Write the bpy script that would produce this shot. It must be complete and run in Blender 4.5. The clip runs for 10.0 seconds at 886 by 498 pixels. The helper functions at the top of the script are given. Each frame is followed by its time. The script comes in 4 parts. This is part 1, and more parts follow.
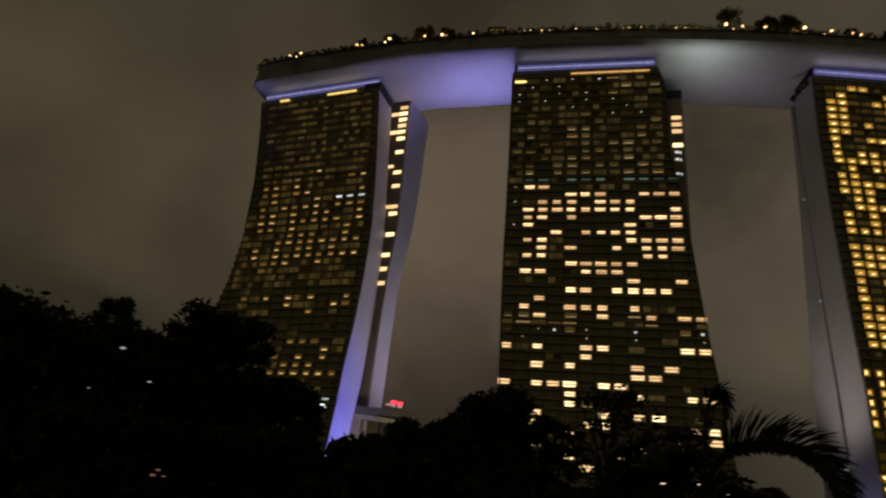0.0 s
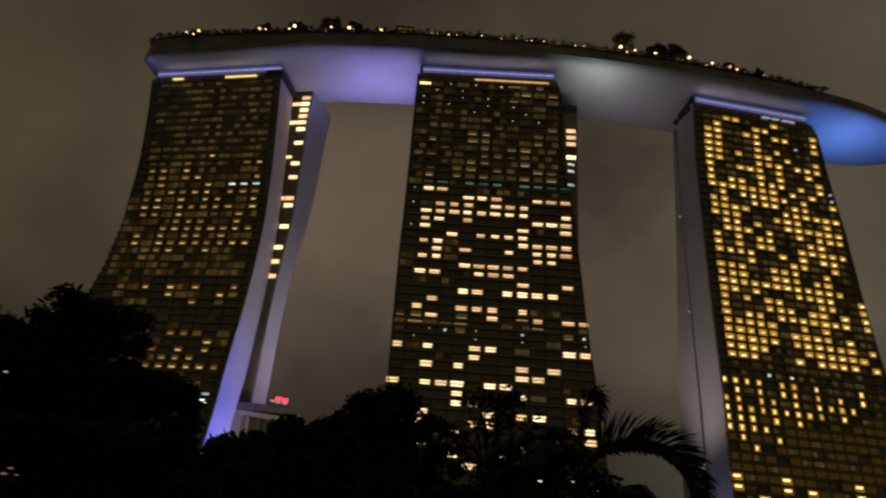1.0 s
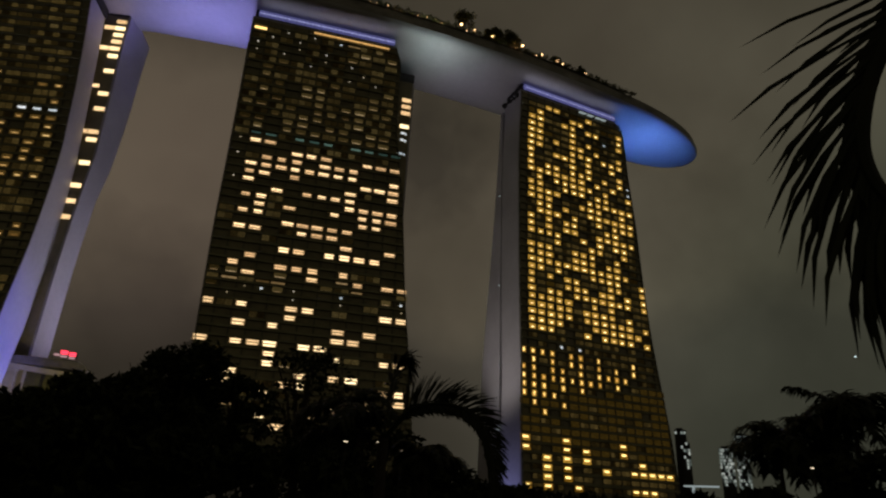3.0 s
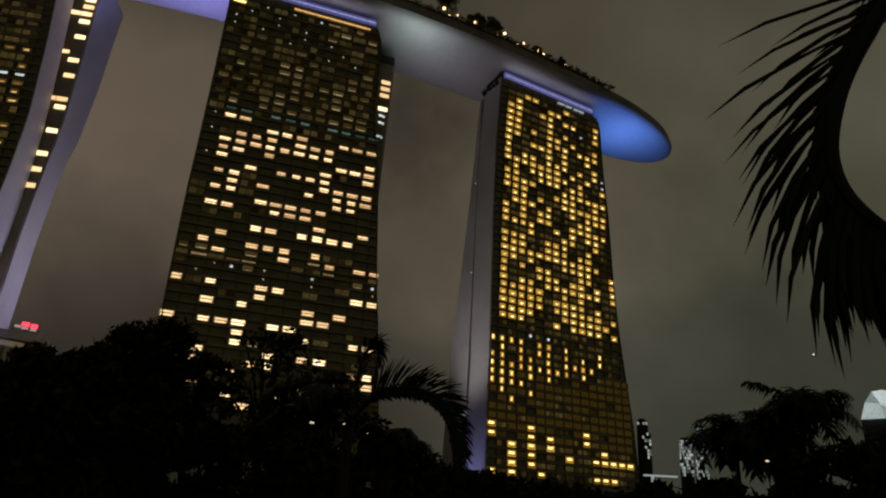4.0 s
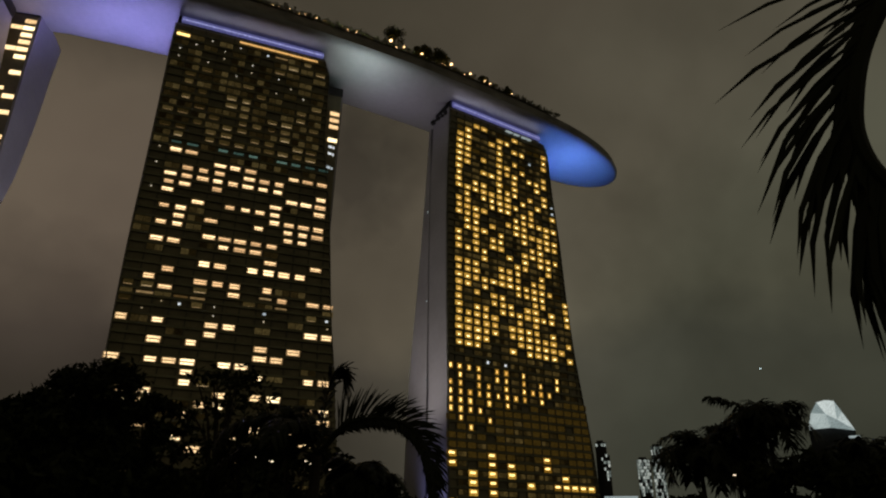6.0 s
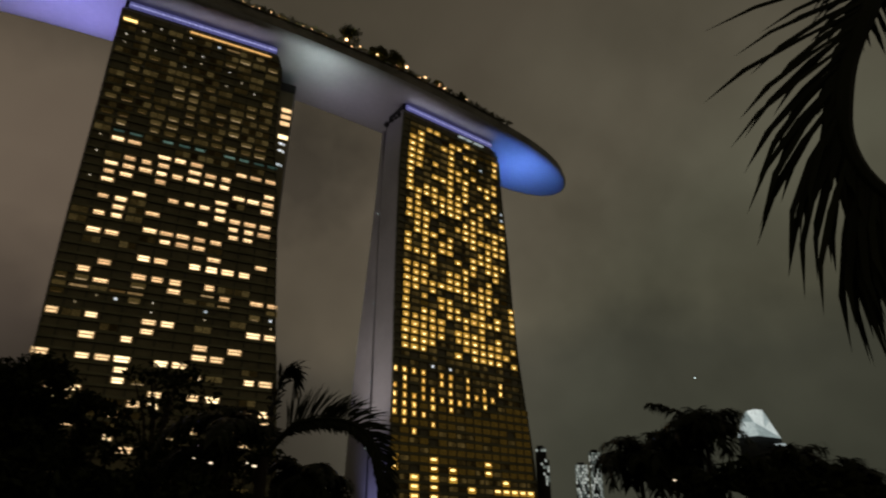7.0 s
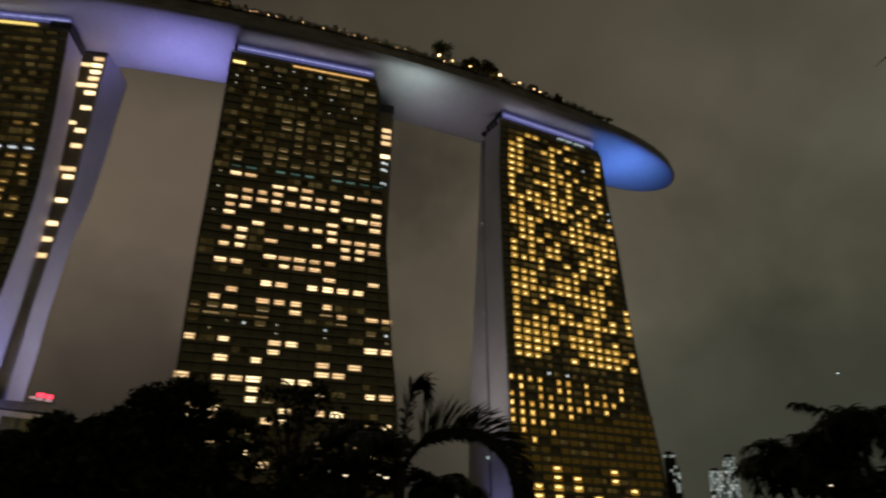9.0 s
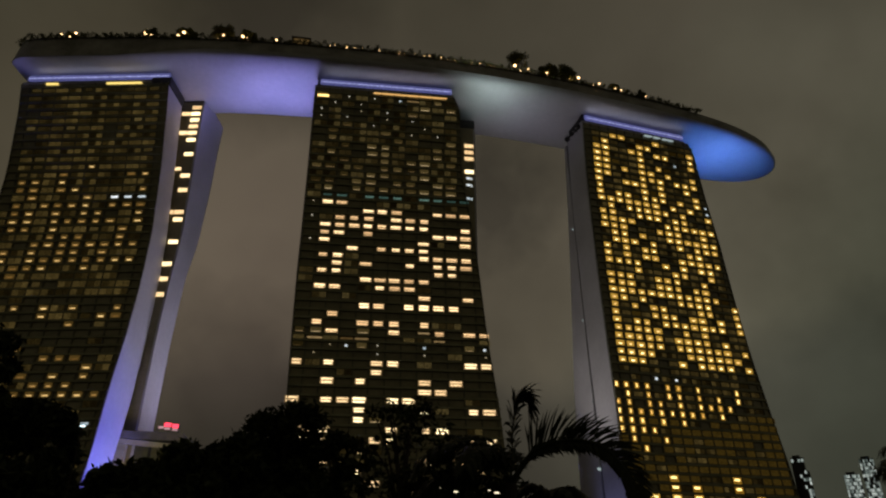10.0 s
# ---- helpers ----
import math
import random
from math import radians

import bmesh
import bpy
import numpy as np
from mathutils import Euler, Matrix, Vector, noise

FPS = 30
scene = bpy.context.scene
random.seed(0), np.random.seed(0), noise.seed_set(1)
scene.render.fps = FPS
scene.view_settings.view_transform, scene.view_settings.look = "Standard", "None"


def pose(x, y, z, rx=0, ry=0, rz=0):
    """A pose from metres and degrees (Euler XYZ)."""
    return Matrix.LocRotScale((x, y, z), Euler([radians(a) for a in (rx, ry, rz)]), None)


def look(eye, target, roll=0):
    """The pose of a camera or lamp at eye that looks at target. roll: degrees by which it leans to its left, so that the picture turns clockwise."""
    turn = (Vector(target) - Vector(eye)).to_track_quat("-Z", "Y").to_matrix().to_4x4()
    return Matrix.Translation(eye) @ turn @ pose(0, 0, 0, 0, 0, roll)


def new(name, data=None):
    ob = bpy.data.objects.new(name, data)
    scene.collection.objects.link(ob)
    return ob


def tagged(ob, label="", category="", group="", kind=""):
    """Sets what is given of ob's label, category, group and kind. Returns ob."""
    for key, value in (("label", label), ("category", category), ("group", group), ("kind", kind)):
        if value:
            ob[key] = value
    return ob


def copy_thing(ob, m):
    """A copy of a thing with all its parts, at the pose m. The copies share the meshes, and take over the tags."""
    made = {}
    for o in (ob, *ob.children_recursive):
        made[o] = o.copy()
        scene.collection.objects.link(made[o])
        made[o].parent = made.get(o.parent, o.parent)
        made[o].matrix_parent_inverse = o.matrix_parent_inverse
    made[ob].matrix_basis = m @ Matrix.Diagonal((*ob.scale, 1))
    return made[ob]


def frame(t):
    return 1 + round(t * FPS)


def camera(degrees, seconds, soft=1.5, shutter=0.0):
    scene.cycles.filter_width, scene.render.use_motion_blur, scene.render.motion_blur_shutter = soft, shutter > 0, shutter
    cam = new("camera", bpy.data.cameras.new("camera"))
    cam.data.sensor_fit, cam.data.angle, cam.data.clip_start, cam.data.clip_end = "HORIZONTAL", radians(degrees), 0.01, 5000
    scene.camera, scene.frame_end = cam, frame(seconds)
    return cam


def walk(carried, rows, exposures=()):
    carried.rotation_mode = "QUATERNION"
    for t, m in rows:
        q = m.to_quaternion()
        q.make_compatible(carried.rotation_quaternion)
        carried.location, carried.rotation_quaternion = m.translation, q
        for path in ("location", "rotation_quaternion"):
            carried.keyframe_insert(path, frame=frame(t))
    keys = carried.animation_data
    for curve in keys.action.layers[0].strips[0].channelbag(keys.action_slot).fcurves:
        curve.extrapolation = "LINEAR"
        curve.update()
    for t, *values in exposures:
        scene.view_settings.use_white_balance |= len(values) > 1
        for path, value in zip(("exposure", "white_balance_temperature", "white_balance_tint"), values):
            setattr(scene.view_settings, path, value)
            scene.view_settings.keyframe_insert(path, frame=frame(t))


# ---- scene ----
import collections

cam = camera(68.8, 10.0, soft=2.1, shutter=0.5)
EYE = 2.0
# seconds, x, y, heading to the right of y, pitch, roll
ROWS = [
    (0.0, 0.0, 0.0, -10.07, 24.07, 5.65),
    (0.5, 0.0, 0.0, -5.09, 24.66, 5.20),
    (1.0, 0.0, 0.0, -0.00, 24.74, 4.60),
    (1.5, 0.0, 0.0, 4.92, 24.43, 3.89),
    (2.0, 0.0, 0.0, 9.58, 23.92, 2.99),
    (2.5, 0.0, 0.0, 13.72, 23.16, 2.55),
    (3.0, 0.0, 0.0, 17.05, 22.57, 2.70),
    (3.2, 0.0, 0.0, 18.11, 22.27, 2.90),
    (4.5, 0.0, 0.0, 19.79, 21.24, 4.14),
    (5.0, 0.0, 0.12, 16.57, 23.59, 4.22),
    (5.5, -0.02, 0.37, 19.62, 22.60, 2.81),
    (5.7, -0.04, 0.43, 22.83, 23.48, 0.74),
    (6.8, -0.14, 0.72, 26.07, 24.78, 0.71),
    (7.0, -0.16, 0.76, 29.02, 24.49, 0.34),
    (7.5, -0.22, 0.84, 30.67, 24.11, -0.08),
    (8.0, -0.29, 0.9, 31.14, 23.79, 0.92),
    (8.5, -0.33, 0.91, 26.99, 24.57, 1.14),
    (9.0, -0.36, 0.91, 18.70, 25.19, 0.46),
    (9.5, -0.37, 0.92, 12.54, 25.38, -0.31),
    (10.0, -0.37, 0.94, 9.78, 26.36, -0.30),
]


def aim(x, y, az, pitch, roll):
    a, p = radians(az), radians(pitch)
    way = Vector((math.sin(a) * math.cos(p), math.cos(a) * math.cos(p), math.sin(p)))
    return look((x, y, EYE), Vector((x, y, EYE)) + way * 10, roll)


walk(cam, [(t, aim(x, y, az, p, r)) for t, x, y, az, p, r in ROWS],
     [(0.0, 0.0, 6950, 10), (1.0, 0.05, 6850, 10), (2.5, -0.07, 6500, 7), (3.0, -0.1, 6550, 8), (4.5, 0.1, 6500, 8), (5.0, 0.05, 6450, 7), (7.0, 0.22, 6600, 9.5), (7.5, 0.15, 6500, 8.5), (8.5, 0.2, 6650, 10), (9.2, 0.2, 6450, 7), (10.0, 0.14, 6400, 5.5)])


# ---- node helper ----
def material(name, build):
    m = bpy.data.materials.new(name)
    m.use_nodes = True
    t = m.node_tree
    t.nodes.clear()
    out = t.nodes.new("ShaderNodeOutputMaterial")
    shader = build(t)
    t.links.new(shader.outputs[0], out.inputs["Surface"])
    return m


def node(t, kind, **sets):
    n = t.nodes.new(kind)
    for key, value in sets.items():
        key = key.replace("_", " ")
        n.inputs[key].default_value = value
    return n


def ramp(t, fac, stops):
    n = t.nodes.new("ShaderNodeValToRGB")
    e = n.color_ramp.elements
    while len(e) < len(stops):
        e.new(0.5)
    for k, (p, c) in zip(e, stops):
        k.position, k.color = p, (*c, 1)
    t.links.new(fac, n.inputs["Fac"])
    return n


# ---- world: low cloud lit by the city ----
world = bpy.data.worlds.new("night_sky")
scene.world = world
world.use_nodes = True
wt = world.node_tree
wt.nodes.clear()
w_out = wt.nodes.new("ShaderNodeOutputWorld")
w_bg = node(wt, "ShaderNodeBackground", Strength=1.0)
w_co = wt.nodes.new("ShaderNodeTexCoord")
w_n1 = node(wt, "ShaderNodeTexNoise", Scale=2.3, Detail=5.0, Roughness=0.5)
w_n2 = node(wt, "ShaderNodeTexNoise", Scale=5.0, Detail=3.0, Roughness=0.45)
wt.links.new(w_co.outputs["Generated"], w_n1.inputs["Vector"])
wt.links.new(w_co.outputs["Generated"], w_n2.inputs["Vector"])
w_sum = wt.nodes.new("ShaderNodeMath")
w_sum.operation = "MULTIPLY_ADD"
w_sum.inputs[1].default_value = 0.16
wt.links.new(w_n2.outputs["Fac"], w_sum.inputs[0])
wt.links.new(w_n1.outputs["Fac"], w_sum.inputs[2])
w_col = ramp(wt, w_sum.outputs[0], [(0.36, (0.042, 0.0375, 0.0268)), (0.56, (0.072, 0.065, 0.0475)), (0.74, (0.095, 0.0865, 0.0635))])
# a brown glow of the city low behind the towers
w_dot = wt.nodes.new("ShaderNodeVectorMath")
w_dot.operation = "DOT_PRODUCT"
w_dot.inputs[1].default_value = Vector((-0.17, 0.90, 0.42)).normalized()
wt.links.new(w_co.outputs["Generated"], w_dot.inputs[0])
w_glow = ramp(wt, w_dot.outputs["Value"], [(0.90, (0, 0, 0)), (0.965, (0.010, 0.0068, 0.0054)), (0.985, (0.034, 0.023, 0.019)), (1.0, (0.044, 0.030, 0.025))])
w_side = wt.nodes.new("ShaderNodeVectorMath")
w_side.operation = "DOT_PRODUCT"
w_side.inputs[1].default_value = (0.94, 0.34, 0.0)
wt.links.new(w_co.outputs["Generated"], w_side.inputs[0])
w_tint = ramp(wt, w_side.outputs["Value"], [(0.0, (0.70, 0.655, 0.58)), (0.12, (0.76, 0.70, 0.66)), (0.30, (0.81, 0.75, 0.72)), (0.60, (0.91, 0.845, 0.84)), (0.68, (1.08, 1.04, 1.03)), (0.77, (1.17, 1.16, 1.15)), (0.86, (0.97, 1.05, 1.02)), (0.95, (0.74, 0.81, 0.77))])
w_mul = wt.nodes.new("ShaderNodeVectorMath")
w_mul.operation = "MULTIPLY"
wt.links.new(w_col.outputs["Color"], w_mul.inputs[0])
wt.links.new(w_tint.outputs["Color"], w_mul.inputs[1])
w_add = wt.nodes.new("ShaderNodeVectorMath")
w_sep = wt.nodes.new("ShaderNodeSeparateXYZ")
wt.links.new(w_co.outputs["Generated"], w_sep.inputs[0])
w_h = wt.nodes.new("ShaderNodeMath")
w_h.operation = "MULTIPLY_ADD"
w_h.inputs[1].default_value = 0.28
wt.links.new(w_n1.outputs["Fac"], w_h.inputs[0])
wt.links.new(w_sep.outputs["Z"], w_h.inputs[2])
w_band = ramp(wt, w_h.outputs[0], [(0.26, (0.58, 0.60, 0.61)), (0.385, (0.72, 0.73, 0.75)), (0.45, (1.05, 1.03, 1.0)), (0.62, (1.12, 1.10, 1.08)), (0.80, (0.86, 0.86, 0.84)), (0.95, (0.66, 0.65, 0.63))])
w_mul2 = wt.nodes.new("ShaderNodeVectorMath")
w_mul2.operation = "MULTIPLY"
wt.links.new(w_mul.outputs[0], w_mul2.inputs[0])
wt.links.new(w_band.outputs["Color"], w_mul2.inputs[1])
wt.links.new(w_mul2.outputs[0], w_add.inputs[0])
wt.links.new(w_glow.outputs["Color"], w_add.inputs[1])
PUFFS = [((0.227, 0.826, 0.515), 0.035, 0.12, 0.55), ((-0.123, 0.701, 0.703), 0.05, 0.20, 0.55), ((-0.146, 0.957, 0.253), 0.06, 0.16, 0.70)]
# darker puffs of cloud by the middle tower and over the deck
w_warp = wt.nodes.new("ShaderNodeVectorMath")
w_warp.operation = "MULTIPLY_ADD"
w_warp.inputs[1].default_value = (0.16, 0.16, 0.16)
w_n3 = node(wt, "ShaderNodeTexNoise", Scale=11.0, Detail=3.0)
wt.links.new(w_co.outputs["Generated"], w_n3.inputs["Vector"])
wt.links.new(w_n3.outputs["Color"], w_warp.inputs[0])
wt.links.new(w_co.outputs["Generated"], w_warp.inputs[2])
w_last = w_add.outputs[0]
for way, core, edge, deep in PUFFS:
    w_p = wt.nodes.new("ShaderNodeVectorMath")
    w_p.operation = "DISTANCE"
    w_p.inputs[1].default_value = Vector(way) + Vector((0.08, 0.08, 0.08))
    wt.links.new(w_warp.outputs[0], w_p.inputs[0])
    w_r = ramp(wt, w_p.outputs["Value"], [(core, (deep, deep, deep * 1.03)), (edge, (1, 1, 1))])
    w_m = wt.nodes.new("ShaderNodeVectorMath")
    w_m.operation = "MULTIPLY"
    wt.links.new(w_last, w_m.inputs[0])
    wt.links.new(w_r.outputs["Color"], w_m.inputs[1])
    w_last = w_m.outputs[0]
wt.links.new(w_last, w_bg.inputs["Color"])
wt.links.new(w_bg.outputs[0], w_out.inputs["Surface"])


# ---- materials ----
def plain(name, a, b, rough=0.6, scale=1.0, metal=0.0, bump=0.0, fine=12.0, coords="Object"):
    def build(t):
        s = node(t, "ShaderNodeBsdfPrincipled", Roughness=rough, Metallic=metal)
        co = t.nodes.new("ShaderNodeTexCoord")
        n = node(t, "ShaderNodeTexNoise", Scale=scale, Detail=4.0)
        n2 = node(t, "ShaderNodeTexNoise", Scale=scale * fine, Detail=3.0)
        t.links.new(co.outputs[coords], n.inputs["Vector"])
        t.links.new(co.outputs[coords], n2.inputs["Vector"])
        add = t.nodes.new("ShaderNodeMath")
        add.operation = "MULTIPLY_ADD"
        add.inputs[1].default_value = 0.35
        t.links.new(n2.outputs["Fac"], add.inputs[0])
        t.links.new(n.outputs["Fac"], add.inputs[2])
        c = ramp(t, add.outputs[0], [(0.45, a), (0.9, b)])
        t.links.new(c.outputs["Color"], s.inputs["Base Color"])
        if bump:
            bp = node(t, "ShaderNodeBump", Strength=bump, Distance=0.05)
            t.links.new(n2.outputs["Fac"], bp.inputs["Height"])
            t.links.new(bp.outputs[0], s.inputs["Normal"])
        return s
    return material(name, build)


def leaf_material(name, a, b, rough=0.75, shine=0.15):
    def build(t):
        s = node(t, "ShaderNodeBsdfPrincipled", Roughness=rough)
        s.inputs["Specular IOR Level"].default_value = shine
        g = t.nodes.new("ShaderNodeNewGeometry")
        c = ramp(t, g.outputs["Random Per Island"], [(0.0, a), (1.0, b)])
        t.links.new(c.outputs["Color"], s.inputs["Base Color"])
        return s
    return material(name, build)


def lit_window(name, low, high, strength, spread, island=False, power=1.0):
    """A lit room behind glass: the brightness differs from room to room, brighter under the ceiling, with a curtain's folds."""
    def build(t):
        e = t.nodes.new("ShaderNodeEmission")
        if island:
            src = t.nodes.new("ShaderNodeNewGeometry").outputs["Random Per Island"]
        else:
            src = t.nodes.new("ShaderNodeObjectInfo").outputs["Random"]
        c = ramp(t, src, [(0.0, low), (1.0, high)])
        t.links.new(c.outputs["Color"], e.inputs["Color"])
        co = t.nodes.new("ShaderNodeTexCoord")
        n = node(t, "ShaderNodeTexNoise", Scale=1.7, Detail=2.0)
        t.links.new(co.outputs["Object"], n.inputs["Vector"])
        mr = t.nodes.new("ShaderNodeMapRange")
        mr.inputs["To Min"].default_value = strength * (1 - spread)
        mr.inputs["To Max"].default_value = strength * (1 + spread)
        mul = t.nodes.new("ShaderNodeMath")
        mul.operation = "MULTIPLY"
        pw = t.nodes.new("ShaderNodeMath")
        pw.operation = "POWER"
        pw.inputs[1].default_value = power
        t.links.new(src, pw.inputs[0])
        t.links.new(pw.outputs[0], mr.inputs["Value"])
        t.links.new(mr.outputs["Result"], mul.inputs[0])
        mr2 = t.nodes.new("ShaderNodeMapRange")
        mr2.inputs["From Min"].default_value, mr2.inputs["From Max"].default_value = 0.3, 0.7
        mr2.inputs["To Min"].default_value, mr2.inputs["To Max"].default_value = 0.45, 1.3
        t.links.new(n.outputs["Fac"], mr2.inputs["Value"])
        t.links.new(mr2.outputs["Result"], mul.inputs[1])
        t.links.new(mul.outputs[0], e.inputs["Strength"])
        return e
    return material(name, build)


def glow(name, colour, strength):
    def build(t):
        return node(t, "ShaderNodeEmission", Color=(*colour, 1), Strength=strength)
    return material(name, build)


M_GLASS = plain("dark_facade_glass", (0.16, 0.145, 0.078), (0.32, 0.285, 0.16), 0.3, 0.08)
M_MULLION = plain("facade_mullion", (0.08, 0.078, 0.05), (0.16, 0.15, 0.10), 0.5, 0.3)
M_BAND = plain("planter_band", (0.17, 0.17, 0.10), (0.32, 0.31, 0.19), 0.7, 0.15)
M_CLAD = plain("pale_metal_cladding", (0.42, 0.41, 0.42), (0.55, 0.54, 0.55), 0.55, 0.05)
M_HULL = plain("hull_panels", (0.40, 0.40, 0.41), (0.52, 0.52, 0.53), 0.5, 0.04)
M_SIDE = plain("dark_deck_side", (0.15, 0.15, 0.14), (0.36, 0.355, 0.335), 0.7, 0.12, fine=9.0)
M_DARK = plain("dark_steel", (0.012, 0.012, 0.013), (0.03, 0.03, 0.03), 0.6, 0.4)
M_ROOF = plain("roof_concrete", (0.05, 0.05, 0.048), (0.10, 0.095, 0.09), 0.8, 0.3)
M_GROUND = plain("night_ground", (0.012, 0.014, 0.008), (0.03, 0.032, 0.018), 0.9, 0.05, bump=0.4)
M_BARK = plain("bark", (0.03, 0.024, 0.017), (0.07, 0.055, 0.04), 0.9, 2.0, bump=0.6)
M_LEAF = leaf_material("tree_leaf", (0.015, 0.020, 0.008), (0.040, 0.049, 0.018))
# Paler than the garden leaves: the deck lamps' light is put into the colour.
M_DECKLEAF_LIT = leaf_material("deck_leaf_lamplit", (0.06, 0.075, 0.02), (0.17, 0.17, 0.05))
M_PALM = leaf_material("palm_leaflet", (0.010, 0.014, 0.006), (0.028, 0.034, 0.014), 0.5, 0.2)
M_PODIUM = plain("podium_wall", (0.07, 0.07, 0.035), (0.12, 0.118, 0.065), 0.7, 0.2)
M_CREAMWALL = plain("cream_plaster", (0.30, 0.28, 0.19), (0.42, 0.39, 0.28), 0.75, 0.4)
M_ROOFEDGE = plain("grey_roof_edge", (0.10, 0.095, 0.085), (0.17, 0.16, 0.145), 0.8, 0.4)
M_CREAM = lit_window("room_light_cream", (1.0, 0.62, 0.30), (1.0, 0.76, 0.42), 1.75, 0.45)
M_PINK = lit_window("room_light_rose", (1.0, 0.58, 0.27), (1.0, 0.70, 0.37), 1.75, 0.45)
M_GOLD = lit_window("room_light_gold", (1.0, 0.50, 0.11), (1.0, 0.66, 0.22), 1.75, 0.45)
M_DIM = lit_window("room_light_dim", (0.55, 0.36, 0.09), (0.8, 0.56, 0.2), 0.06, 0.7)
M_HAZE = lit_window("room_light_haze", (0.65, 0.36, 0.04), (0.8, 0.48, 0.09), 0.03, 0.75)
M_FAINT = lit_window("curtain_glow", (0.58, 0.37, 0.10), (0.7, 0.5, 0.18), 0.045, 0.85, island=True, power=1.5)
M_FAINTGOLD = lit_window("curtain_glow_gold", (0.55, 0.36, 0.10), (0.75, 0.5, 0.15), 0.05, 0.8, island=True, power=1.3)
M_THIN = lit_window("room_light_low", (0.9, 0.52, 0.16), (1.0, 0.68, 0.34), 0.20, 0.7)
M_GOLDLOW = lit_window("room_light_old_gold", (1.0, 0.50, 0.12), (1.0, 0.66, 0.26), 0.58, 0.8)
M_WARM = lit_window("room_light_line", (1.0, 0.60, 0.24), (1.0, 0.74, 0.42), 0.40, 0.7)
M_AMBERFILL = lit_window("room_curtain_amber", (0.85, 0.46, 0.16), (1.0, 0.62, 0.28), 0.17, 0.5, island=True)
M_GOLDCORE = lit_window("room_lamp_gold", (1.0, 0.60, 0.20), (1.0, 0.74, 0.34), 2.2, 0.45)
M_GOLDMID = lit_window("room_wall_gold", (1.0, 0.48, 0.07), (1.0, 0.60, 0.14), 0.5, 0.5, island=True)
M_GOLDFILL = lit_window("room_curtain_gold", (0.9, 0.42, 0.03), (1.0, 0.55, 0.08), 0.30, 0.6, island=True)
M_GOLDDIM = lit_window("room_curtain_old_gold", (0.8, 0.42, 0.07), (1.0, 0.6, 0.16), 0.075, 0.7, island=True)
M_TEAL = lit_window("room_light_teal", (0.35, 0.75, 0.62), (0.55, 0.85, 0.7), 0.15, 0.8)
M_WHITE = lit_window("room_light_white", (0.75, 0.9, 1.0), (0.95, 0.97, 1.0), 0.75, 0.4)
M_DOT = lit_window("room_lamp_point", (1.0, 0.78, 0.45), (0.95, 0.95, 0.9), 0.8, 0.4)
M_COVE = lit_window("cove_light", (0.46, 0.47, 0.95), (0.46, 0.47, 0.95), 0.62, 0.2)
# Emission standing for the wash of light above the cove strip.
M_COVEGLOW = lit_window("cove_back_glow", (0.30, 0.30, 0.82), (0.30, 0.30, 0.82), 0.26, 0.2)
M_AMBER = glow("amber_line", (1.0, 0.55, 0.18), 0.75)
M_YELLOW = glow("yellow_line", (1.0, 0.70, 0.20), 1.1)
M_LAMP = glow("warm_lamp", (1.0, 0.58, 0.26), 6.0)
M_RED = glow("red_sign_light", (1.0, 0.05, 0.09), 2.2)
M_LAMPLOW = glow("low_lamp", (1.0, 0.8, 0.55), 1.2)
M_ROSE = glow("rose_lamp", (1.0, 0.45, 0.35), 0.16)
M_ROSEPANEL = glow("rose_lit_panel", (1.0, 0.55, 0.6), 0.45)
M_COOLDIM = glow("pale_cool_glow", (0.75, 0.88, 0.9), 0.35)
M_FAR = lit_window("far_office_light", (0.6, 0.75, 0.68), (0.9, 0.95, 0.88), 0.36, 0.85)
M_HALL = lit_window("hall_glass", (0.62, 0.78, 0.78), (0.8, 0.88, 0.86), 0.52, 0.4)
M_COOL = glow("cool_lamp", (0.75, 0.95, 1.0), 2.0)


# ---- mesh helpers ----
def raw(name, verts, faces, mat, smooth=False, mats=None, slots=None):
    me = bpy.data.meshes.new(name)
    me.from_pydata([tuple(v) for v in verts], [], faces)
    for m in mats or [mat]:
        me.materials.append(m)
    if slots:
        me.polygons.foreach_set("material_index", slots)
    if smooth:
        me.polygons.foreach_set("use_smooth", [True] * len(me.polygons))
    me.update()
    return me


def world_of(ob):
    if ob.parent is None:
        return ob.matrix_basis.copy()
    return world_of(ob.parent) @ ob.matrix_parent_inverse @ ob.matrix_basis


def part(name, me, parent=None, label="", m=None):
    ob = new(name, me)
    if parent is not None:
        ob.parent = parent
        ob.matrix_parent_inverse = world_of(parent).inverted()
    if m is not None:
        ob.matrix_basis = m
    return tagged(ob, label)


BOX_FACES = [(0, 3, 2, 1), (4, 5, 6, 7), (0, 1, 5, 4), (1, 2, 6, 5), (2, 3, 7, 6), (3, 0, 4, 7)]


def box_verts(x0, x1, y0, y1, z0, z1):
    return [(x0, y0, z0), (x1, y0, z0), (x1, y1, z0), (x0, y1, z0), (x0, y0, z1), (x1, y0, z1), (x1, y1, z1), (x0, y1, z1)]


def joined(boxes):
    v, f = [], []
    for b in boxes:
        k = len(v)
        v += b
        f += [tuple(k + i for i in q) for q in BOX_FACES]
    return v, f


def interp(table, z, k):
    zs = [r[0] for r in table][::-1]
    return float(np.interp(z, zs, [r[k] for r in table][::-1]))


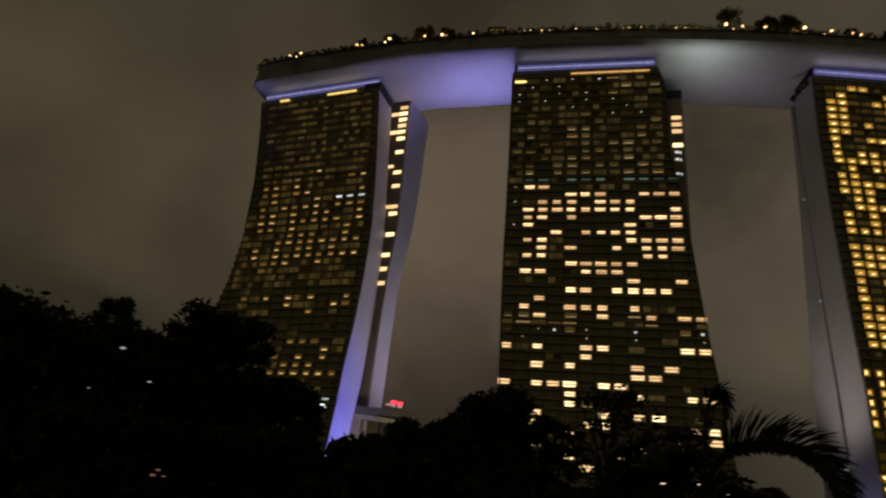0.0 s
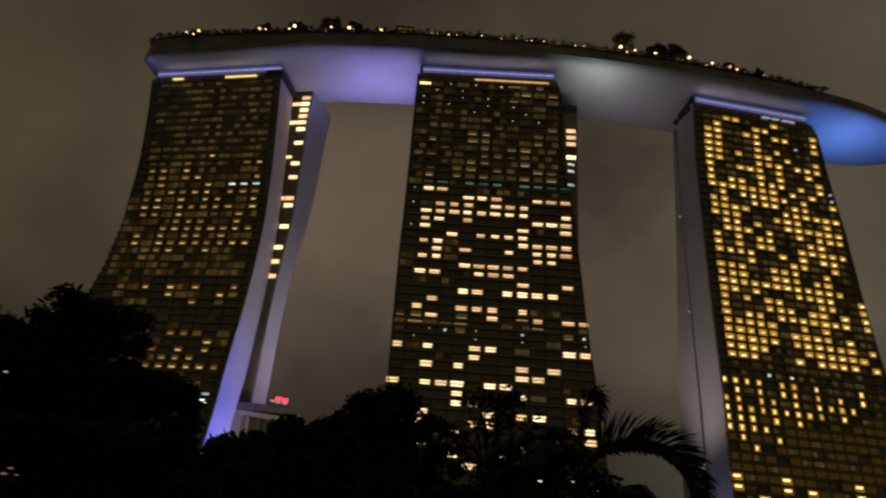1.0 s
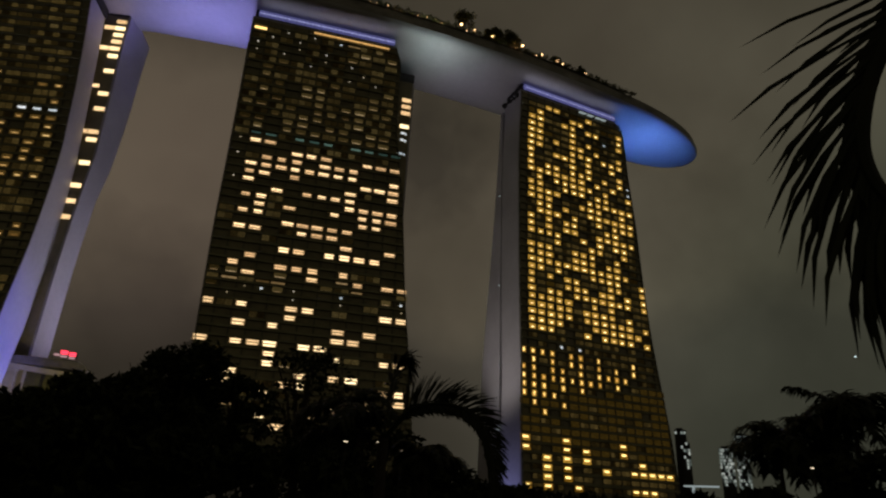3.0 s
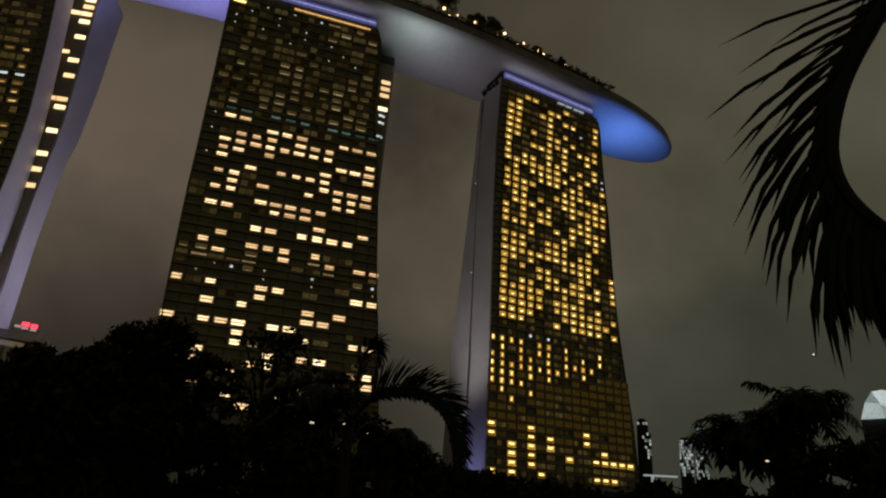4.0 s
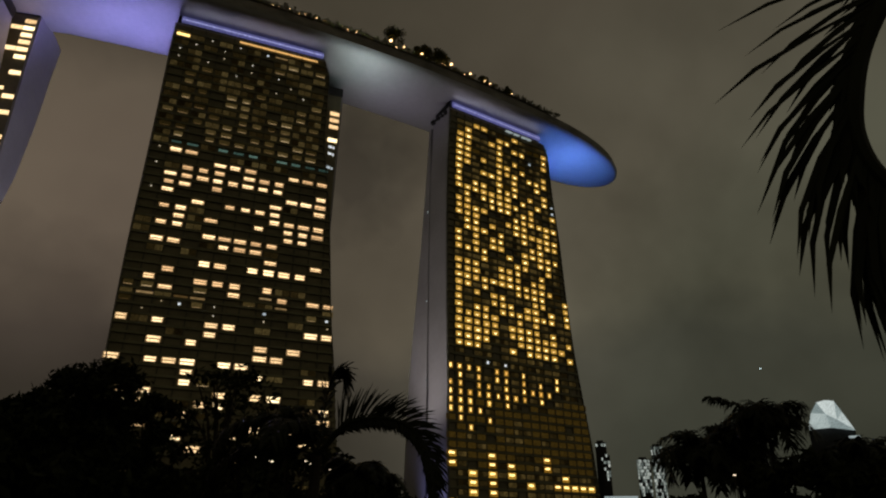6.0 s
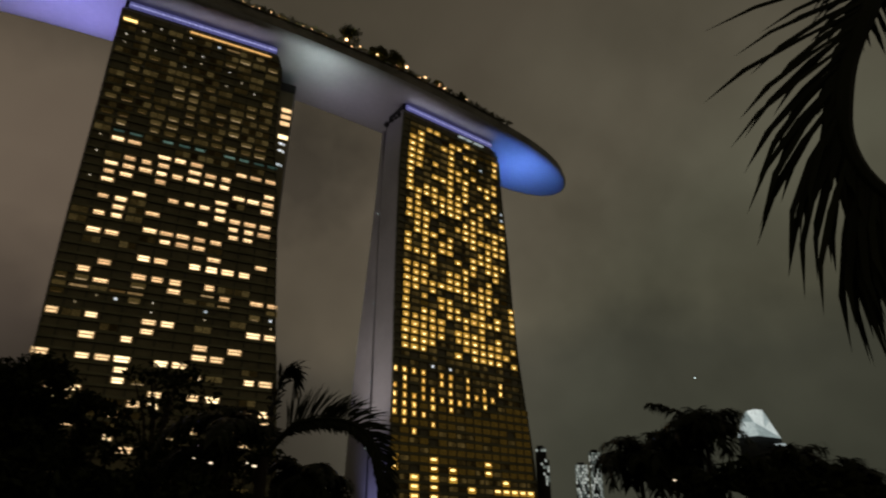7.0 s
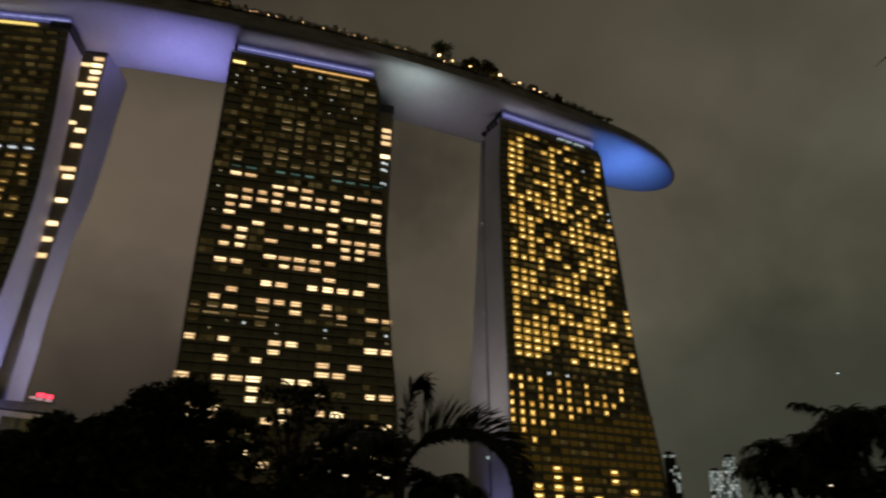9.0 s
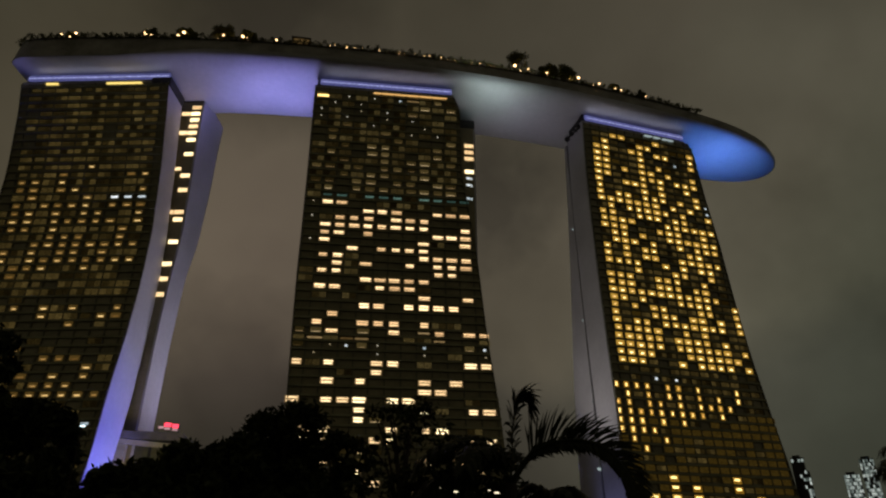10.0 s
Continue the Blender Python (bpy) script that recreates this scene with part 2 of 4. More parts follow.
def loft(rings, closed_ends=True):
    """Faces between rings of equal length."""
    v, f, n = [], [], len(rings[0])
    for r in rings:
        v += r
    for i in range(len(rings) - 1):
        for j in range(n):
            a, b = i * n + j, i * n + (j + 1) % n
            f.append((a, b, b + n, a + n))
    if closed_ends:
        f.append(tuple(range(n))[::-1])
        f.append(tuple((len(rings) - 1) * n + j for j in range(n)))
    return v, f


# ---- ground ----
gv, gf, GN = [], [], 40
for i in range(GN + 1):
    for j in range(GN + 1):
        x, y = -4000 + 200 * i, -4000 + 200 * j
        gv.append((x, y, 0.0))
for i in range(GN):
    for j in range(GN):
        a = i * (GN + 1) + j
        gf.append((a, a + GN + 1, a + GN + 2, a + 1))
tagged(part("ground", raw("ground", gv, gf, M_GROUND)), "dark grassy garden ground at night", "ground", kind="structure")


# ---- the hotel towers ----
class Face:
    """A leaning, curved facade: table rows of height, depth towards the viewer, start and end along it."""

    def __init__(self, origin, way, table):
        self.o, self.d = Vector((*origin, 0)), Vector((*way, 0)).normalized()
        self.n, self.t = Vector((self.d.y, -self.d.x, 0)), table

    def at(self, s, z, out=0.0):
        return self.o + self.d * s + self.n * (interp(self.t, z, 1) + out) + Vector((0, 0, z))

    def point(self, s, depth, z):
        return self.o + self.d * s + self.n * depth + Vector((0, 0, z))

    def span(self, z):
        return interp(self.t, z, 2), interp(self.t, z, 3)

    def turn(self):
        return math.atan2(self.d.y, self.d.x)


TOP = 190.0
STOREY = 3.40


def slab(tower, face, thick, z1, name, label):
    rings = []
    for z in [z1 * k / 24 for k in range(25)]:
        a, b = face.span(z)
        th = interp(thick, z, 1)
        dp = interp(face.t, z, 1)
        rings.append([face.point(a, dp, z), face.point(b, dp, z), face.point(b, dp - th, z), face.point(a, dp - th, z)])
    v, f = loft(rings)
    return part(name, raw(name, v, f, M_CLAD), tower, label)


def facade(tower, face, z1, z0, inset, top_row, drift, first, pitch, count, maps, kinds, wsize, seed):
    """Glass sheet, planter bands, mullions and windows on a face. maps: a text row a storey, from the top."""
    rnd = random.Random(seed)
    v, f = [], []
    levels = [z0 + (z1 - z0) * k / 30 for k in range(31)]
    for z in levels:
        a, b = face.span(z)
        v += [face.at(a + inset, z, 0.35), face.at(b - 0.1, z, 0.35)]
    for k in range(30):
        f.append((2 * k, 2 * k + 1, 2 * k + 3, 2 * k + 2))
    n = len(v)
    v += [p - face.n * 0.3 for p in v]
    f += [tuple(i + n for i in reversed(q)) for q in f]
    wall = part("curtain_wall", raw("curtain_wall", v, f, M_GLASS), tower, "dark glazed curtain wall")
    floors = int((top_row - z0) / STOREY) + 1
    for r in range(floors):
        z = top_row - r * STOREY
        z += interp(kinds["step"], z, 1) + STOREY * 0.5
        a, b = face.span(z)
        a0 = a + inset * 0.4
        bv = [face.at(s, z - 0.55, o) for s, o in ((a0, 0.3), (b - 0.05, 0.3), (b - 0.05, 0.95), (a0, 0.95))]
        bv += [face.at(s, z + 0.3, o) for s, o in ((a0, 0.3), (b - 0.05, 0.3), (b - 0.05, 0.85), (a0, 0.85))]
        part("floor_band", raw("floor_band", bv, BOX_FACES, M_BAND), tower)
    for c in range(count + 1):
        mv = []
        for z in levels:
            a, b = face.span(z)
            q = min(max(interp(drift, z, 1) + (first + c - 0.5) * pitch, a + inset), b - 0.15)
            mv.append([face.at(q - 0.2, z, 0.36), face.at(q + 0.2, z, 0.36), face.at(q + 0.2, z, 0.8), face.at(q - 0.2, z, 0.8)])
        lv, lf = loft(mv)
        part("mullion", raw("mullion", lv, lf, M_MULLION), tower)
    hw, hh = wsize
    turn = face.turn()
    meshes = {}
    faint = []
    made = 0
    rest = collections.defaultdict(list)
    fills = collections.defaultdict(list)
    for r in range(floors):
        z = top_row - r * STOREY + interp(kinds["step"], top_row - r * STOREY, 1)
        line = maps[r] if r < len(maps) else ""
        a, b = face.span(z)
        for c in range(count):
            s = interp(drift, z, 1) + (first + c) * pitch
            ch = line[c] if c < len(line) else " "
            if ch == " " and "haze" in kinds and kinds["haze"][0] < z < kinds["haze"][1] and rnd.random() < kinds["haze"][2]:
                ch = "+"
            if s < a + inset * 0.5 + 0.3 or s + 0.2 * pitch > b:
                continue
            q = face.at(s, z, 0.47)
            if ch in kinds:
                mat, bars = kinds[ch]
                if ch not in meshes:
                    lay = [(w, h, up, 0, 0.05) for w, h, up in bars] + [(w, h, up, k + 1, 0.035 - 0.015 * k) for k, (m, w, h, up) in enumerate(kinds["fill"].get(ch, []))]
                    mv, mf = joined([box_verts(-w, w, -y, 0.05, up - h, up + h) for w, h, up, k, y in lay])
                    meshes[ch] = raw("window_pane", mv, mf, mat, mats=[mat] + [q[0] for q in kinds["fill"].get(ch, [])], slots=[k for w, h, up, k, y in lay for _ in range(6)])
                if made < 300:
                    part("window_pane", meshes[ch], wall, "", Matrix.Translation(q + face.d * rnd.uniform(-0.2, 0.2)) @ Matrix.Rotation(turn, 4, "Z") @ Matrix.Diagonal((rnd.uniform(0.72, 1.08), 1, rnd.uniform(0.8, 1.12), 1)))
                    made += 1
                else:
                    rest[ch].append(q)
                    for k, (fm, fw, fh, fu) in enumerate(kinds["fill"].get(ch, [])):
                        fills[fm].append((q, fw, fh, fu, 0.035 - 0.015 * k))
            elif rnd.random() < kinds["glow"] * (kinds["dark"] if z < kinds["low"] else 1) and s - 0.45 * pitch > a + inset and s + 0.45 * pitch < b:
                faint.append(q)
    for mat, places in fills.items():
        vs, fs = [], []
        rot = Matrix.Rotation(turn, 3, "Z")
        for q, w, h, up, y in places:
            k = len(vs)
            vs += [q + rot @ Vector(p) for p in box_verts(-w, w, -y, 0.05, up - h, up + h)]
            fs += [tuple(k + i for i in g) for g in BOX_FACES]
        tagged(part("distant_panes", raw("distant_panes", vs, fs, mat), tower, "dim curtains round the bright lamps of rooms"), kind="stuff")
    for key, places in list(rest.items()) + [("faint", faint)]:
        if not places:
            continue
        mat, bars = kinds[key] if key != "faint" else (kinds["veil"], [(hw * 0.46, hh, 0, -hw * 0.5), (hw * 0.46, hh, 0, hw * 0.5)])
        vs, fs = [], []
        rot = Matrix.Rotation(turn, 3, "Z")
        for q in places:
            for w, h, up, *aside in bars:
                k = len(vs)
                x = aside[0] if aside else 0.0
                vs += [q + rot @ Vector(p) for p in box_verts(x - w, x + w, -0.05, 0.05, up - h, up + h)]
                fs += [tuple(k + i for i in g) for g in BOX_FACES]
        tagged(part("distant_panes", raw("distant_panes", vs, fs, mat), tower, "rows of faintly lit room windows"), kind="stuff")


def tower_base(name, label, at):
    t = tagged(new(name), label, "tower", "three hotel towers", "")
    t.location = at
    return t


# height, depth, start, end
T1_FRONT = [(190, 0, -6.2, 57.5), (176, -3.5, -5.9, 57.5), (150, -9, -6.5, 57.6), (123, -13, -8.9, 57.6), (100, -13, -11.6, 57.4), (80, -11, -15.5, 57.4), (60, -8, -18, 57.2), (40, -5, -21, 57.8), (0, 2, -27, 58)]
T1_THICK = [(190, 14), (150, 12.5), (120, 13), (90, 14.5), (60, 17), (40, 15), (0, 14)]
T1_BACK = [(197, -19.5, 30, 65.2), (178, -20, 30, 65.0), (160, -23, 30, 64.2), (129, -27, 30, 63.2), (112, -27, 30, 61.9), (99, -27, 30, 61.4), (85, -27, 30, 60.9), (50, -27, 30, 60.8), (0, -27, 30, 60.9)]
T2_FRONT = [(190, 0, -1.3, 58.8), (182, -0.6, -1.3, 61.8), (150, -3, -1.2, 62.5), (120, -3, -1.1, 67.2), (104, -1.5, -1.0, 68.4), (84, 0.8, -0.5, 69.6), (68, 3, 0.1, 70.8), (52, 5.5, 0.7, 72.7), (41, 8, 1.0, 73), (0, 16, 2, 76)]
T2_BACK = [(187, -14, 8, 71), (140, -15, 8, 70.8), (100, -15, 8, 70.5), (60, -14, 8, 71), (0, -12, 8, 71)]
T3_FRONT = [(191, 0, -0.2, 55), (187, -0.3, -0.2, 59.5), (160, -2, -0.3, 62.9), (136, -2, -0.5, 65.4), (105, -2, -0.4, 67.2), (80, -1, -0.7, 68.6), (56, 0.2, -1, 71), (38, 1, -1.8, 73.2), (0, 3, -2.5, 75)]
T3_BACK = [(187, -16.5, -0.2, 52), (120, -17, -0.3, 52), (60, -16, -0.8, 52), (0, -14, -2, 52)]

# materials and panes (half width, half height, height above the middle) for the signs of the room maps
KINDS2 = {
    "#": (M_CREAM, [(1.95, 0.34, 0.72), (1.85, 0.36, -0.38)]), "=": (M_PINK, [(1.85, 0.29, 0.42), (1.8, 0.13, -0.42)]),
    "d": (M_PINK, [(1.85, 0.30, 0.62), (1.85, 0.36, -0.45)]), "+": (M_THIN, [(1.5, 0.10, -0.5)]), "-": (M_WARM, [(1.7, 0.14, -0.45)]),
    "g": (M_GOLD, [(2.3, 0.7, 0)]), "t": (M_TEAL, [(1.9, 0.45, 0.0)]), "w": (M_WHITE, [(0.5, 0.35, 0.0)]), ".": (M_DOT, [(0.24, 0.22, 0.3)]),
    "b": (M_THIN, [(2.6, 0.34, 0.3)]),
    "fill": {"+": [(M_DIM, 2.0, 0.95, 0.3)], "-": [(M_DIM, 2.0, 1.0, 0.3)], "=": [(M_AMBERFILL, 2.15, 0.9, 0.1)], "#": [(M_AMBERFILL, 2.25, 1.1, 0.1)], "d": [(M_AMBERFILL, 2.1, 1.1, 0.1)]},
    "glow": 0.75, "dark": 0.22, "low": 133, "step": [(190, 0), (94, 0), (88, -1.0), (77, -1.0), (72, 0.45), (50, 0.7), (0, 0.8)], "veil": M_FAINT}
KINDS3 = {
    "G": (M_GOLD, [(1.25, 0.42, 0.25)]), "#": (M_GOLDCORE, [(0.66, 0.30, -0.2)]), "+": (M_HAZE, [(2.05, 1.05, 0.0)]),
    "|": (M_GOLD, [(0.42, 0.72, 0.0)]), "w": (M_WHITE, [(0.6, 0.5, 0.0)]),
    "fill": {"#": [(M_GOLDMID, 1.15, 0.6, -0.1), (M_GOLDFILL, 1.75, 1.25, 0.15)], "G": [(M_GOLDFILL, 2.0, 1.2, 0.0)], "|": [(M_GOLDFILL, 1.0, 1.35, 0.1)]},
    "glow": 0.85, "dark": 1, "low": 0, "haze": (27, 56, 0.7), "step": [(190, 0), (0, 0)], "veil": M_FAINTGOLD}
KINDS1 = {
    "#": (M_GOLDLOW, [(1.15, 0.30, -0.2)]), "+": (M_DIM, [(1.9, 0.9, 0.0)]), "w": (M_WHITE, [(1.4, 0.45, 0.0)]), "g": (M_GOLD, [(2.2, 0.5, 0)]),
    "fill": {"#": [(M_GOLDDIM, 1.8, 1.15, 0.25)]},
    "glow": 0.95, "dark": 0.35, "low": 96, "step": [(190, 0), (0, 0)], "veil": M_FAINTGOLD}

# lit rooms, a row a storey from the top
MAP1 = [
    "+   +    +",
    "",
    "",
    "",
    "        +",
    "+  +",
    "",
    "",
    "         +",
    " +",
    " +   #",
    "+  #    ##w",
    "## #",
    "## ##    #w",
    " #   # www",
    "# #### ###",
    "## # ##  #",
    "## ##### #",
    "## #  + # #",
    "   ###  #",
    "  ########",
    "# # ## #",
    "# ########",
    " ###  #",
    " #",
    "   +",
    "",
    "          #",
    "# # # #  #",
    "    #  +##",
    "      # +",
    "",
    "",
    "   #",
    "   # ###",
    "        #",
    "    # # #",
    "     ###",
    "    ######",
    "",
    "",
    "        ww",
    "         w",
    "",
    "",
    "",
    "",
    "",
    "",
    "",
    "",
]
Z1, C1, N1 = 185.99, 0, 11
MAP2 = [
    "g . . wb +  ",
    " . .    - -+",
    ".  . . -   --",
    ". .  . .   --",
    "  + .   .  +-",
    " +   + . . ",
    " +    +   + ",
    "  + --   +  +",
    " -  -+   - -",
    "  -  + -- +  ",
    "+- + -+-+  -w",
    "  + --  -  - ",
    "+- +- -+ -- w",
    " - -+- +-+-+ ",
    " tt ttt ttttt",
    ".==",
    "    ===  ===",
    ". === ===",
    " ========  =",
    " == =    ===",
    ".=      =  =",
    "   = ====",
    " ==     ====",
    "  = =  = ===",
    " ==      ==",
    "    =====",
    " ==  ===",
    "        =  =",
    "    dd dddd w",
    "  d",
    " d  ddd d",
    "--= - = b= ==",
    "-b bb  - b  +",
    "+ .w+.  w  +w",
    " .   .  .   .",
    "# #  ##    ##",
    "     #",
    "  # #   # #",
    "        ##",
    "# ### ##",
    " -  #   #  ##",
    "    #-",
    " ##   # ##",
    " ##  ##    ##",
    "    #     # #",
    "  #     # #",
    "    #  #   #",
    "     #   #",
    "       #",
    "",
    "",
]
Z2, C2, N2 = 184.70, 0, 13
MAP3 = [
    "   ## ++#",
    " +#  +##  ++#",
    " ##  ## ##  #",
    " ##   #   w #",
    " ##+  # #+  ",
    " ## # ## #  #",
    " ##   ### ###",
    " #  ### #  #",
    " #    #+#   #",
    " # ##+### # #w",
    " ####### # # w",
    "  # ##### #  #",
    " ##  ### ##",
    " ####   ######",
    " ###   ###  #",
    "  ## #  ######",
    "  ### #  # ###",
    " # # ##   ##",
    " # # ##  #####",
    " ####  # # ## #",
    "    #   ##  #",
    " ###  ###  #",
    " ###  ### ##",
    " ############+",
    " ## #   ####  #",
    " # # ##   ##  #",
    " # + ### ## # #",
    " # ## ####### #",
    " #####  # #",
    " ##### #### #",
    " ##### ###### #",
    " ####   ######",
    " ###   # #### #",
    "",
    "    w w",
    "|||| || |   |",
    " | | || | | |",
    "|| || | ||||",
    "||||||||| |   +",
    "||| | |",
    "||||",
    " |  |",
    "  |",
    "",
    "",
    "G   G     G",
    "G   G G   G",
    "  G G G     G",
    "  G G   G  GGGGGG",
    "  G G           G",
    "G G  G     GGG  G",
]
Z3, C3, N3 = 184.47, 0, 17



def tower(label, face, thick, back_table, back_thick, top_row, drift, first, pitch, count, maps, kinds, wsize, seed, inset, strip_wide, strip_pitch, strip_map):
    base = face.at(28, 0)
    t = tower_base("hotel_tower", label, base)
    slab(t, face, thick, TOP, "front_slab", "pale clad leaning slab of guest rooms")
    facade(t, face, TOP - 1.2, 12.0, inset, top_row, drift, first, pitch, count, maps, kinds, wsize, seed)
    back = Face((face.o.x, face.o.y), (face.d.x, face.d.y), back_table)
    slab(t, back, back_thick, back_table[0][0], "rear_slab", "pale clad upright slab behind the leaning one")
    if strip_wide:
        back_dark = [[back.point(back.span(z)[1] - q, interp(back.t, z, 1) + o, z) for q, o in ((14, -8), (0.3, -8), (0.3, 0.6), (14, 0.6))] for z in (back_table[0][0] - 3.5, back_table[0][0] + 0.6)]
        part("rear_crown", raw("rear_crown", *loft(back_dark), M_DARK), t, "dark top of the rear slab")
        v, f = [], []
        for k in range(21):
            z = (back_table[0][0] - 2) * (1 - k / 20.5)
            b = back.span(z)[1]
            a = b - strip_wide
            v += [back.at(a, z, 0.2), back.at(b - 0.8, z, 0.2)]
        for k in range(20):
            f.append((2 * k, 2 * k + 2, 2 * k + 3, 2 * k + 1))
        n = len(v)
        v += [p + back.n * 0.1 for p in v]
        f += [tuple(i + n for i in reversed(q)) for q in f]
        part("rear_curtain_wall", raw("rear_curtain_wall", v, f, M_GLASS), t, "dark glazed strip of the rear slab")
        mv, mf = joined([box_verts(-2.0, 2.0, -0.05, 0.05, -0.95, 0.95)])
        me = raw("window_pane", mv, mf, M_CREAM)
        me_cool = raw("window_pane", *joined([box_verts(-1.3, 0.2, -0.05, 0.05, -0.5, 0.5), box_verts(0.6, 1.2, -0.05, 0.05, -0.9, 0.2)]), M_WHITE)
        for r, line in enumerate(strip_map):
            z = back_table[0][0] - 6.5 - r * STOREY
            b = back.span(z)[1]
            for c, ch in enumerate(line):
                if ch in "#w":
                    part("window_pane", me if ch == "#" else me_cool, t, "", Matrix.Translation(back.at(b - 3.0 - strip_pitch * (len(line) - 1 - c), z, 0.42)) @ Matrix.Rotation(face.turn(), 4, "Z"))
    # a dark box stands for the recess under the deck, then the light cove
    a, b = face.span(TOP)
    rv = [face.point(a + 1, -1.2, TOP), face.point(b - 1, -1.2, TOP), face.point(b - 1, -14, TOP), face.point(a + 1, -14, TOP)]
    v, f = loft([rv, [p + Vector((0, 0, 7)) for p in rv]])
    part("roof_plant", raw("roof_plant", v, f, M_DARK), t, "dark box standing for the recess under the deck")
    # Sloped panel that emits the cove light's wash on its back.
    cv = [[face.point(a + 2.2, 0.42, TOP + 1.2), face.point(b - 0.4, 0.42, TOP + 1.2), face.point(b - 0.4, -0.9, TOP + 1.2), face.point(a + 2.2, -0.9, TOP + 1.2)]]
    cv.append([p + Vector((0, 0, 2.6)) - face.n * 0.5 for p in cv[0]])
    part("cove_wall", raw("cove_wall", *loft(cv), M_COVEGLOW), t, "panel behind the cove light, its lavender wash put in as glow")
    rv = [face.point(a + 2.5, 0.5, TOP + 1.6), face.point(b - 0.5, 0.5, TOP + 1.6), face.point(b - 0.5, -0.8, TOP + 1.6), face.point(a + 2.5, -0.8, TOP + 1.6)]
    v, f = loft([rv, [p + Vector((0, 0, 0.6)) for p in rv]])
    part("cove_light", raw("cove_light", v, f, M_COVE), t, "long lavender cove light")
    return t


F1 = Face((-134.9, 243.8), (0.982, -0.19), T1_FRONT)
F2 = Face((-16, 226), (1, -0.04), T2_FRONT)
F3 = Face((105.7, 231), (0.9897, 0.143), T3_FRONT)
tower_a = tower("dark leaning hotel tower with violet floodlit end walls", F1, T1_THICK, T1_BACK, [(197, 24), (160, 21), (137, 17), (118, 13), (0, 12)], Z1, [(190, 0.8), (140, 0.8), (120, 0.05), (95, 0.05), (75, 1.9), (0, 1.7)], C1 - 1, 5.63, N1 + 1, [" " + r for r in MAP1], KINDS1, (2.8, 1.2), 1, 0.3, 20, 4.3,
                [" #", "##", " #", " #", "##", " #", "  ", " #", "  ", "# ", " #", "  ", " #", "  ", "  ", "##", " #", "  ", "  ", " #", "  ", "  ", " #", "  ", "##", " ", " #"])
tower_b = tower("dark hotel tower with scattered cream lit rooms", F2, [(190, 14), (0, 14)], T2_BACK, [(187, 12), (0, 12)], Z2, [(190, 2.5), (0, 2.5)], C2, 5.53, N2, MAP2, KINDS2, (2.65, 1.05), 2, 0.6, 12, 5.7,
                [" ", " ", "#", "#", "#", " ", "#", "w", "w", " ", "w"])
tower_c = tower("hotel tower dotted with golden lit rooms beside the overhanging deck end", F3, [(190, 14), (0, 14)], T3_BACK, [(187, 1.5), (150, 4.5), (124, 7), (100, 10), (82, 12.5), (60, 15), (0, 18)], Z3, [(190, 1.55), (140, 1.55), (120, 1.3), (100, 1.1), (80, 0.65), (60, 0.25), (0, 0)], C3, 4.65, N3, MAP3, KINDS3, (2.1, 0.85), 3, 0.4, 0, 5.0, [])


def rail(t, face, name, mat, s0, s1, z, label, out=1.3, h=0.22):
    v = [face.at(s, z - h, o) for s, o in ((s0, 0.4), (s1, 0.4), (s1, out), (s0, out))] + [face.at(s, z + h, o) for s, o in ((s0, 0.4), (s1, 0.4), (s1, out), (s0, out))]
    part(name, raw(name, v, BOX_FACES, mat), t, label)


rail(tower_b, F2, "amber_light_line", M_AMBER, 24, 56, 187.6, "thin amber light line", h=0.08)
rail(tower_a, F1, "amber_light_line", M_YELLOW, 31, 46, 188.2, "thin yellow light line", h=0.35)
rail(tower_a, F1, "amber_light_line", M_YELLOW, 5, 10, 188.4, "short yellow light line", h=0.35)
for s0, s1 in ((33, 37), (38, 41.5), (43, 49)):
    rail(tower_c, F3, "service_light", M_COOLDIM, s0, s1, 188.3, "pale cool service lights under the cove", h=0.25)
v, f = loft([[F1.point(q, dp, z) for q, dp in ((50, 0.3), (58.3, 0.3), (58.3, -14.3), (50, -14.3))] for z in (187.4, 191.2)])
part("end_cap", raw("end_cap", v, f, M_DARK), tower_a, "dark cap over the end wall")
# dark joint between the two slabs, seen at the end wall
jv = []
for k in range(13):
    z = 186.0 * k / 12
    s = F3.span(z)[0] + 1.0
    dp = interp(F3.t, z, 1)
    jv.append([F3.point(s, dp - 13.5, z), F3.point(s + 6, dp - 13.5, z), F3.point(s + 6, dp - 19, z), F3.point(s, dp - 19, z)])
v, f = loft(jv)
part("wall_joint", raw("wall_joint", v, f, M_DARK), tower_c, "dark recessed joint between two slabs")
v, f = joined([box_verts(-8.5, 0.5, -0.3, 0.3, -0.35, 0.35), box_verts(-8.9, -7.0, -0.8, 0.8, -0.9, 0.7), box_verts(-5.2, -3.9, -0.6, 0.6, -0.6, 0.9), box_verts(-2.4, -1.8, -0.5, 0.5, -0.8, 0.8), box_verts(-0.6, 1.2, -0.8, 0.8, -1.2, 0.9)])
part("maintenance_arm", raw("maintenance_arm", v, f, M_DARK), tower_c, "dark cleaning cradle arm", Matrix.Translation(F3.point(-0.4, -3, 188)) @ Matrix.Rotation(-0.5, 4, "Z") @ Matrix.Rotation(-0.72, 4, "Y"))
for k, (z, r) in enumerate(((36, 0.5), (62, 0.2), (97, 0.2), (141, 0.2))):
    q = F3.point(F3.span(z)[0] - 0.3, interp(F3.t, z, 1) - 15.5, z)
    part("joint_lamp", raw("joint_lamp", *joined([box_verts(-r, r, -r, r, -r, r)]), M_COOLDIM), tower_c, "small pale lamp on the wall joint", Matrix.Translation(q))


